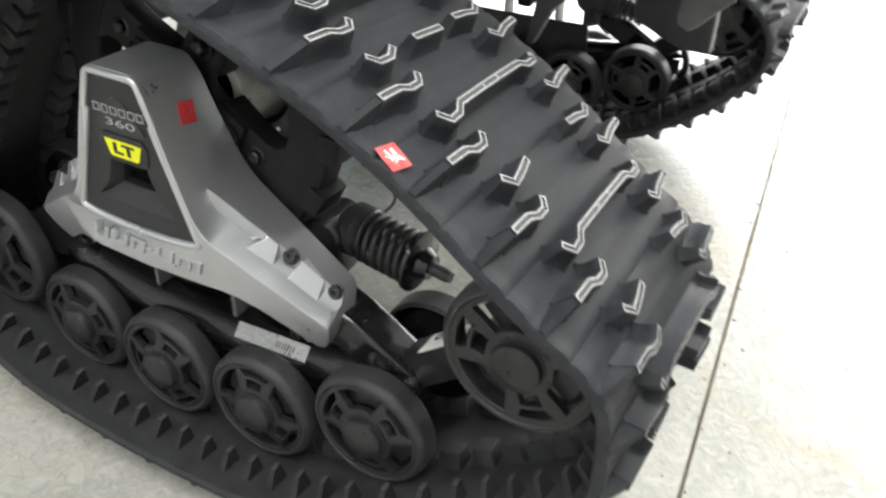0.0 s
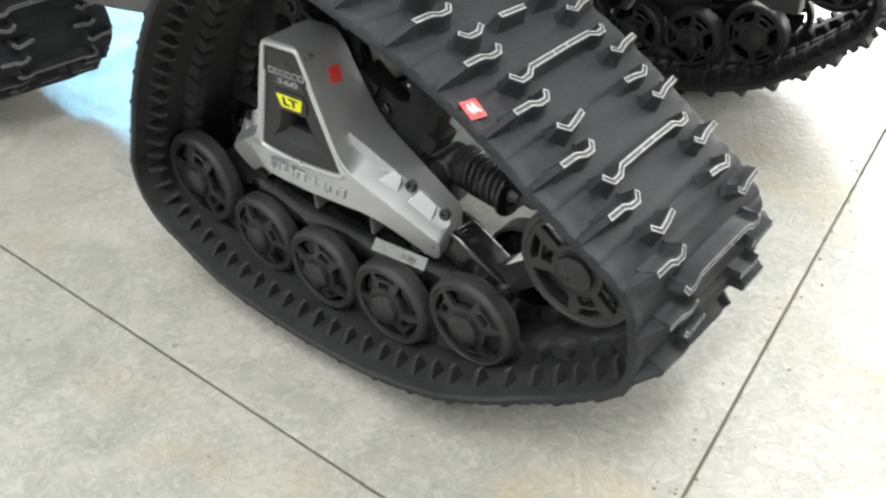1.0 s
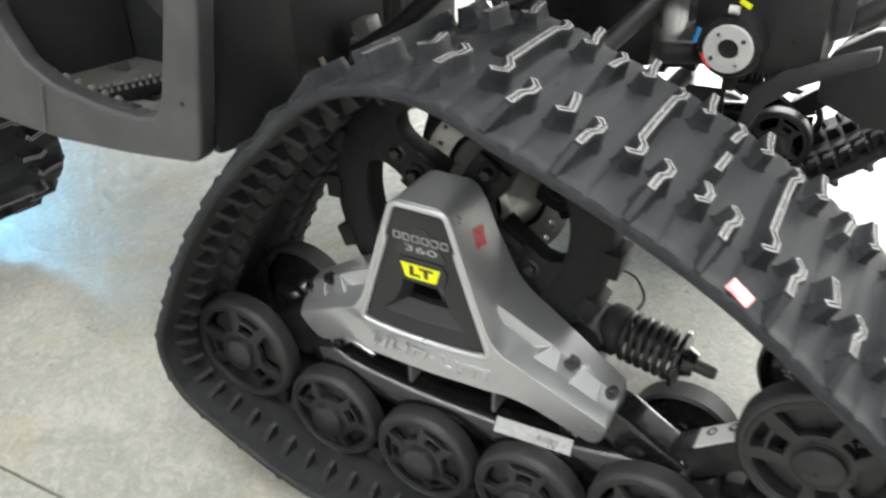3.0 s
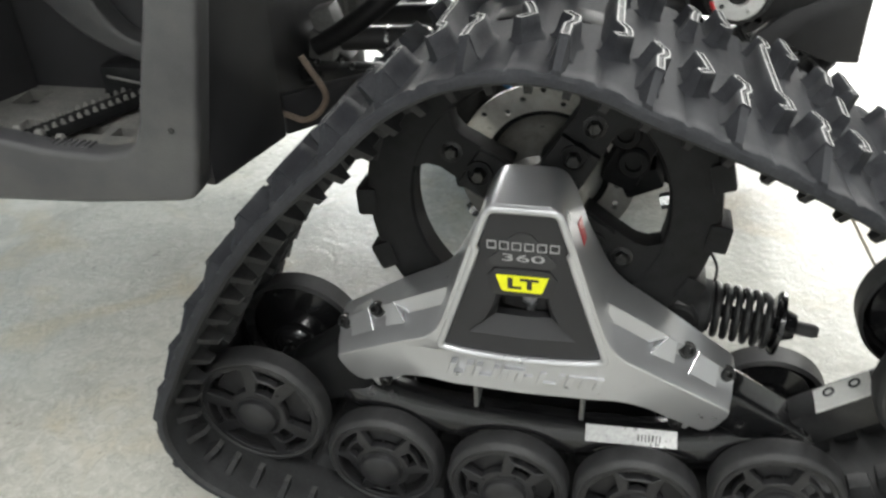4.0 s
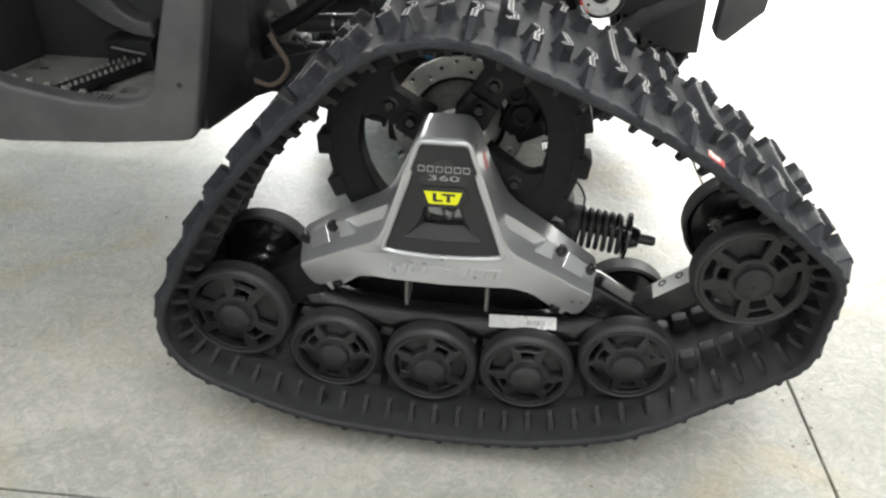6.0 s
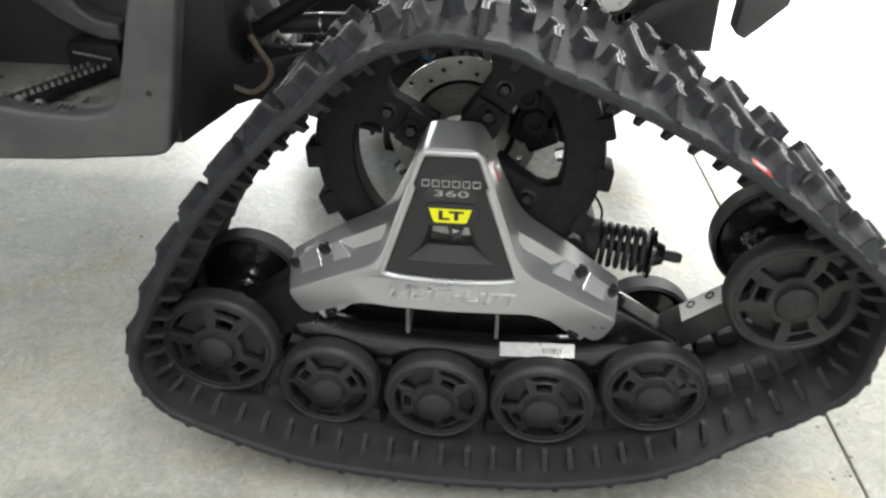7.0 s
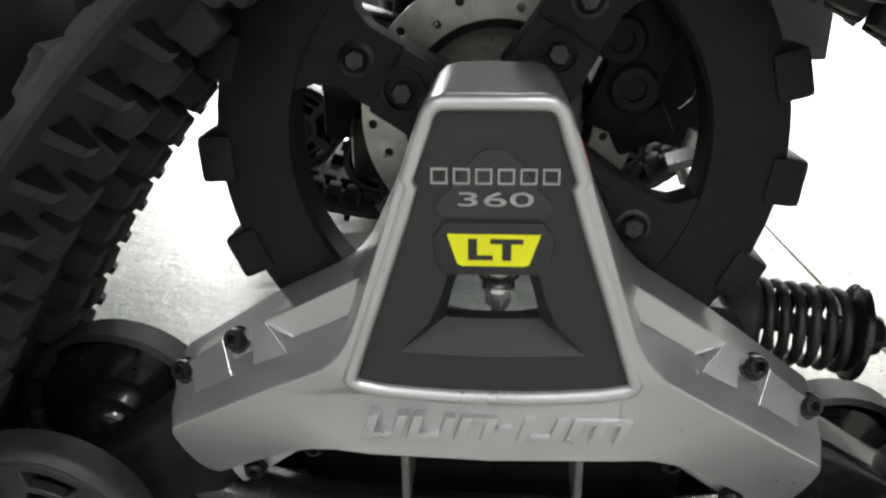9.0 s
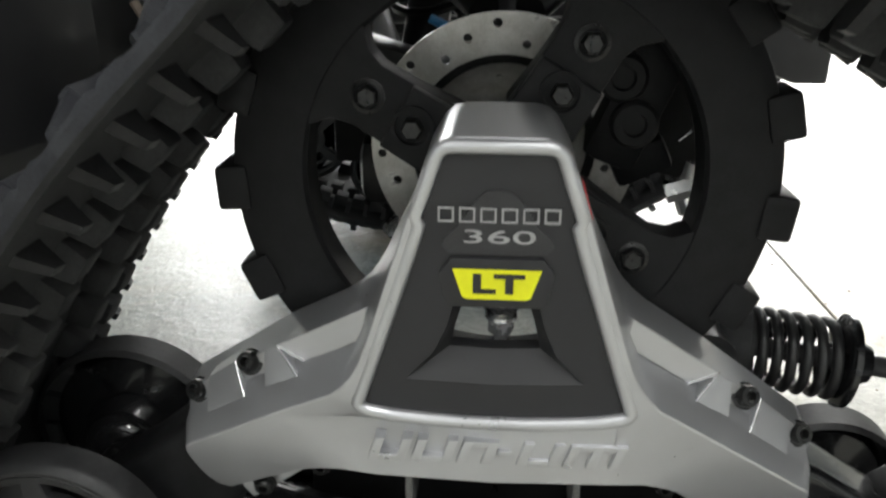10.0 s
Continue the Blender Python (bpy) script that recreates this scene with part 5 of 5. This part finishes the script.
            r = (0.106, 0.098, 0.090)[k % 3]
            loops.append((ax + r * math.cos(a), HZ + r * math.sin(a), 0.0040, 10))
        sides = []
        for yy in (yd - 0.0022, yd + 0.0022):
            edges, rings = [], []
            for cx, cz, r, n in loops:
                vs = [bm.verts.new((cx + r * math.cos(2 * math.pi * i / n), yy, cz + r * math.sin(2 * math.pi * i / n))) for i in range(n)]
                edges += [bm.edges.new((vs[i], vs[(i + 1) % n])) for i in range(n)]
                rings.append(vs)
            bmesh.ops.triangle_fill(bm, edges=edges, use_beauty=True)
            sides.append(rings)
        for p, q in zip(*sides):
            for i in range(len(p)):
                j = (i + 1) % len(p)
                bm.faces.new((p[i], p[j], q[j], q[i]))
        disc = part("brake_disc", bm, STEEL, car, "drilled steel brake disc", smooth=30)
        bm = bmesh.new()
        add_lathe(bm, [(0.040, -0.068), (0.050, -0.063), (0.058, -0.038), (0.068, -0.012), (0.072, 0.004), (0.04, 0.02), (0, 0.02)], (ax, 0, HZ), 40)
        bm.transform(Matrix.Translation((0, y(0.238), 0)) @ Matrix.Diagonal((1, 1 if s == 0 else -1, 1, 1)))
        part("disc_bell", bm, STEEL, disc)
        bm = bmesh.new()
        add_lathe(bm, [(0.050, 0.010), (0.086, 0.0035), (0.086, 0.010), (0.050, 0.018), (0.050, 0.010)], (ax, 0, HZ), 40)
        bm.transform(Matrix.Translation((0, y(0.238), 0)) @ Matrix.Diagonal((1, 1 if s == 0 else -1, 1, 1)))
        part("disc_carrier", bm, SPROCKET, disc)
        # caliper
        bm = bmesh.new()
        sg = 1 if s == 0 else -1
        add_box(bm, (ax + 0.108, y(0.240), HZ + 0.045), (0.048, 0.055, 0.115), rot=Matrix.Rotation(radians(22), 4, "Y"), bevel=0.012)
        add_box(bm, (ax + 0.118, y(0.250), HZ - 0.010), (0.05, 0.04, 0.03), rot=Matrix.Rotation(radians(-25), 4, "Y"), bevel=0.006)
        cal = part("caliper", bm, SPROCKET, car)
        for u, w in ((0.094, 0.068), (0.106, 0.030)):
            bm = bmesh.new()
            add_lathe(bm, [(0.020, 0.006), (0.020, -0.006), (0.017, -0.009), (0.010, -0.009), (0.009, -0.005), (0, -0.005)], (ax + u, y(0.240) - 0.026 * sg, HZ + w), 28)
            part("piston_cap", bm, SPROCKET, cal)
        for (u0, w0), (u1, w1), r, seg in (((0.144, -0.041), (0.166, -0.034), 0.0105, 6), ((0.159, -0.036), (0.165, -0.013), 0.0058, 10), ((0.163, -0.021), (0.177, -0.023), 0.0045, 6), ((0.157, -0.044), (0.163, -0.060), 0.0058, 6)):
            bm = bmesh.new()
            add_tube(bm, [(ax + u0, y(0.245), HZ + w0), (ax + u1, y(0.245), HZ + w1)], r, seg)
            part("hose_fitting", bm, BRIGHT, cal)
        # black sheet added behind the caliper to darken the spoke window, thin bright edge
        bm = bmesh.new()
        add_prism(bm, [(ax + u, HZ + w) for u, w in ((0.070, 0.055), (0.100, 0.105), (0.150, 0.105), (0.190, 0.060), (0.200, -0.005), (0.168, -0.045), (0.110, -0.030))], min(y(0.292), y(0.298)), max(y(0.292), y(0.298)))
        bevelled(bm, 0.002)
        sheet = part("splash_sheet", bm, SPROCKET, car)
        bm = bmesh.new()
        add_tube(bm, smooth_line([(ax + u, y(0.272), HZ + w) for u, w in ((0.132, 0.086), (0.1485, 0.066), (0.168, 0.026), (0.167, 0.009), (0.156, -0.002))], 4), 0.0011, 6)
        part("bare_edge", bm, ZINC, sheet)
        # second dark sheet, added to darken the opposite spoke window
        bm = bmesh.new()
        add_box(bm, (ax - 0.128, y(0.372), HZ - 0.005), (0.095, 0.012, 0.110), bevel=0.006)
        part("splash_sheet", bm, SPROCKET, car)
        bm = bmesh.new()
        add_lathe(bm, [(0.0, -0.02), (0.07, -0.02), (0.085, 0.0), (0.085, 0.03), (0.05, 0.06), (0, 0.06)], (ax, 0, HZ), 28)
        bm.transform(Matrix.Translation((0, y(0.270), 0)) @ Matrix.Diagonal((1, sg, 1, 1)))
        knuckle = part("knuckle", bm, SATIN, car)
        bm = bmesh.new()
        add_box(bm, (ax - 0.115, y(0.33), HZ + 0.030), (0.085, 0.05, 0.085), rot=Matrix.Rotation(0.3, 4, "Y"), bevel=0.012)
        part("upright", bm, SATIN, knuckle)
        bm = bmesh.new()
        add_box(bm, (ax - 0.105, y(0.34), HZ - 0.055), (0.075, 0.05, 0.070), bevel=0.018)
        part("upright", bm, SATIN, knuckle)
        bm = bmesh.new()
        add_box(bm, (ax + 0.105, y(0.33), HZ + 0.060), (0.080, 0.05, 0.120), rot=Matrix.Rotation(-0.2, 4, "Y"), bevel=0.012)
        part("upright", bm, SATIN, knuckle)
        bm = bmesh.new()
        add_tube(bm, [(ax - 0.085, y(0.30), HZ - 0.085), (ax - 0.110, y(0.30), HZ - 0.110)], 0.012, 8)
        part("ball_joint", bm, ZINC, knuckle)
    # shock absorbers
    bm = bmesh.new()
    add_tube(bm, [(-0.10, 0.36, 0.56), (-0.04, 0.52, 0.98)], 0.022, 14)
    shock = part("shock_absorber", bm, SATIN, car)
    bm = bmesh.new()
    pts = []
    for k in range(141):
        t = k / 140
        c = Vector((-0.10, 0.36, 0.56)).lerp(Vector((-0.04, 0.52, 0.98)), 0.15 + 0.8 * t)
        pts.append(c + Vector((0.036 * math.cos(k * 0.45), 0.030 * math.sin(k * 0.45), 0.012 * math.sin(k * 0.45))))
    add_tube(bm, pts, 0.005, 6)
    part("coil_spring", bm, SATIN, shock)
    # steering or guard plates at the front
    bm = bmesh.new()
    add_lathe(bm, [(0.016, -0.004), (0.035, -0.004), (0.0368, 0.0), (0.035, 0.006), (0.016, 0.006), (0.016, -0.004)], (0.220, 0.535, 0.675), 36)
    flange = part("flange", bm, ALU, car, "pale round flange plate with bolt holes")
    for k in range(4):
        a = radians(35 + 90 * k)
        hex_bolt(flange, (0.220 + 0.0265 * math.cos(a), 0.531, 0.675 + 0.0265 * math.sin(a)), 0.0034, 0.004, ZINC if k % 2 else INK, washer=False)
    bm = bmesh.new()
    add_tube(bm, [(0.220 + 0.0375 * math.cos(a), 0.533, 0.675 + 0.0375 * math.sin(a)) for a in [radians(q) for q in range(195, 236, 8)]], 0.0035, 8)
    part("paint_mark", bm, RED, flange)
    bm = bmesh.new()
    add_box(bm, (0.236, 0.53, 0.745), (0.018, 0.005, 0.007), rot=Matrix.Rotation(0.5, 4, "Y"), bevel=0.001)
    part("tag", bm, YELLOW, car, "small yellow tag")
    bm = bmesh.new()
    add_lathe(bm, [(0, 0.006), (0.045, 0.006), (0.050, 0.02), (0.050, 0.12), (0, 0.12)], (0.220, 0.535, 0.675), 30)
    part("flange_housing", bm, SATIN, car)
    bm = bmesh.new()
    add_prism(bm, [(0.455, 0.585), (0.475, 0.575), (0.540, 0.640), (0.56, 0.80), (0.485, 0.80), (0.460, 0.66)], 0.60, 0.66)
    bevelled(bm, 0.006)
    part("bumper_plate", bm, GREY_PANEL, car)
    bm = bmesh.new()
    add_prism(bm, [(0.240, 0.520), (0.252, 0.520), (0.280, 0.578), (0.318, 0.612), (0.420, 0.668), (0.420, 0.690), (0.300, 0.640), (0.255, 0.600)], 0.58, 0.60)
    bevelled(bm, 0.004)
    part("skid_bracket", bm, DARK_PANEL, car)
    bm = bmesh.new()
    add_prism(bm, [(0.336, 0.505), (0.328, 0.560), (0.345, 0.600), (0.400, 0.640), (0.470, 0.655), (0.470, 0.470), (0.420, 0.470)], 0.82, 0.85)
    bevelled(bm, 0.006)
    part("skid_plate", bm, DARK_PANEL, car)
    bm = bmesh.new()
    add_prism(bm, [(0.250, 0.640), (0.300, 0.645), (0.372, 0.690), (0.385, 0.95), (0.250, 0.95)], 0.62, 0.64)
    bevelled(bm, 0.006)
    part("splash_guard", bm, DARK_PANEL, car)
    bm = bmesh.new()
    add_box(bm, (0.25, 0.73, 0.72), (0.20, 0.30, 0.20), bevel=0.03)
    part("front_housing", bm, SATIN, car)
    # hoses and bright fittings
    bm = bmesh.new()
    add_tube(bm, smooth_line([(-0.352, 0.300, 0.652), (-0.341, 0.300, 0.632), (-0.324, 0.300, 0.599), (-0.335, 0.300, 0.573), (-0.359, 0.300, 0.558), (-0.383, 0.300, 0.564), (-0.407, 0.300, 0.572)], 7), 0.0046, 8)
    part("hose", bm, HOSE, car, "tan rubber hose")
    bm = bmesh.new()
    add_tube(bm, [(-0.345, 0.45, 0.622), (-0.215, 0.45, 0.628)], 0.0175, 16)
    boot = part("boot", bm, TYRE, car)
    for x in (-0.275, -0.245):
        bm = bmesh.new()
        add_tube(bm, [(x, 0.45, 0.6253), (x + 0.005, 0.45, 0.6255)], 0.0185, 16)
        part("clamp", bm, ZINC, boot)
    bm = bmesh.new()
    add_tube(bm, smooth_line([(-0.385, 0.44, 0.612), (-0.345, 0.44, 0.634), (-0.277, 0.44, 0.682), (-0.19, 0.44, 0.760)], 5), 0.016, 12)
    part("suspension_arm", bm, SATIN, car)
    bm = bmesh.new()
    add_box(bm, (-0.376, 0.46, 0.612), (0.040, 0.05, 0.044), rot=Matrix.Rotation(0.2, 4, "Y"), bevel=0.005)
    add_box(bm, (-0.372, 0.462, 0.650), (0.036, 0.04, 0.036), rot=Matrix.Rotation(-0.3, 4, "Y"), bevel=0.005)
    part("casting", bm, CAST, car)
    bm = bmesh.new()
    add_box(bm, (-0.33, 0.42, 0.583), (0.15, 0.03, 0.022), rot=Matrix.Rotation(-0.04, 4, "Y"), bevel=0.005)
    part("link_bar", bm, SATIN, car)
    for x, z in ((-0.372, 0.602), (-0.335, 0.605), (-0.318, 0.598)):
        hex_bolt(car, (x, 0.405, z), 0.005, 0.006, ZINC, washer=False)
    bm = bmesh.new()
    add_tube(bm, [(-0.285, 0.40, 0.548), (-0.265, 0.40, 0.552)], 0.008, 6)
    part("bolt", bm, ZINC, car)
    bm = bmesh.new()
    add_tube(bm, [(0.178, 0.52, 0.706), (0.173, 0.52, 0.685)], 0.0038, 8)
    part("clip", bm, BLUE, car)
    bm = bmesh.new()
    add_tube(bm, [(-0.078, 0.262, 0.646), (-0.062, 0.262, 0.638)], 0.0040, 8)
    part("clip", bm, BLUE, car)
    bm = bmesh.new()
    add_tube(bm, [(0.2125, 0.540, 0.732), (0.2275, 0.540, 0.732)], 0.0065, 12)
    part("union", bm, ALU, car)

    # casings behind the fender
    bm = bmesh.new()
    add_prism(bm, [(-0.520, 0.480), (-0.395, 0.470), (-0.345, 0.500), (-0.340, 0.585), (-0.380, 0.610), (-0.520, 0.600)], 0.46, 0.54)
    bevelled(bm, 0.010)
    part("bracket", bm, SATIN, car)
    bm = bmesh.new()
    add_prism(bm, [(-0.530, 0.560), (-0.400, 0.560), (-0.382, 0.590), (-0.375, 0.690), (-0.400, 0.740), (-0.530, 0.740)], 0.63, 0.80)
    bevelled(bm, 0.014)
    case = part("gear_case", bm, CAST, car, "dull cast aluminium gear case")
    for k in range(5):
        bm = bmesh.new()
        add_box(bm, (-0.505 + 0.026 * k, 0.626, 0.650), (0.006, 0.014, 0.150), bevel=0.002)
        part("fin", bm, CAST, case)
    for x, z in ((-0.49, 0.585), (-0.415, 0.585), (-0.395, 0.700)):
        hex_bolt(case, (x, 0.632, z), 0.006, 0.008, ZINC)


build_vehicle()
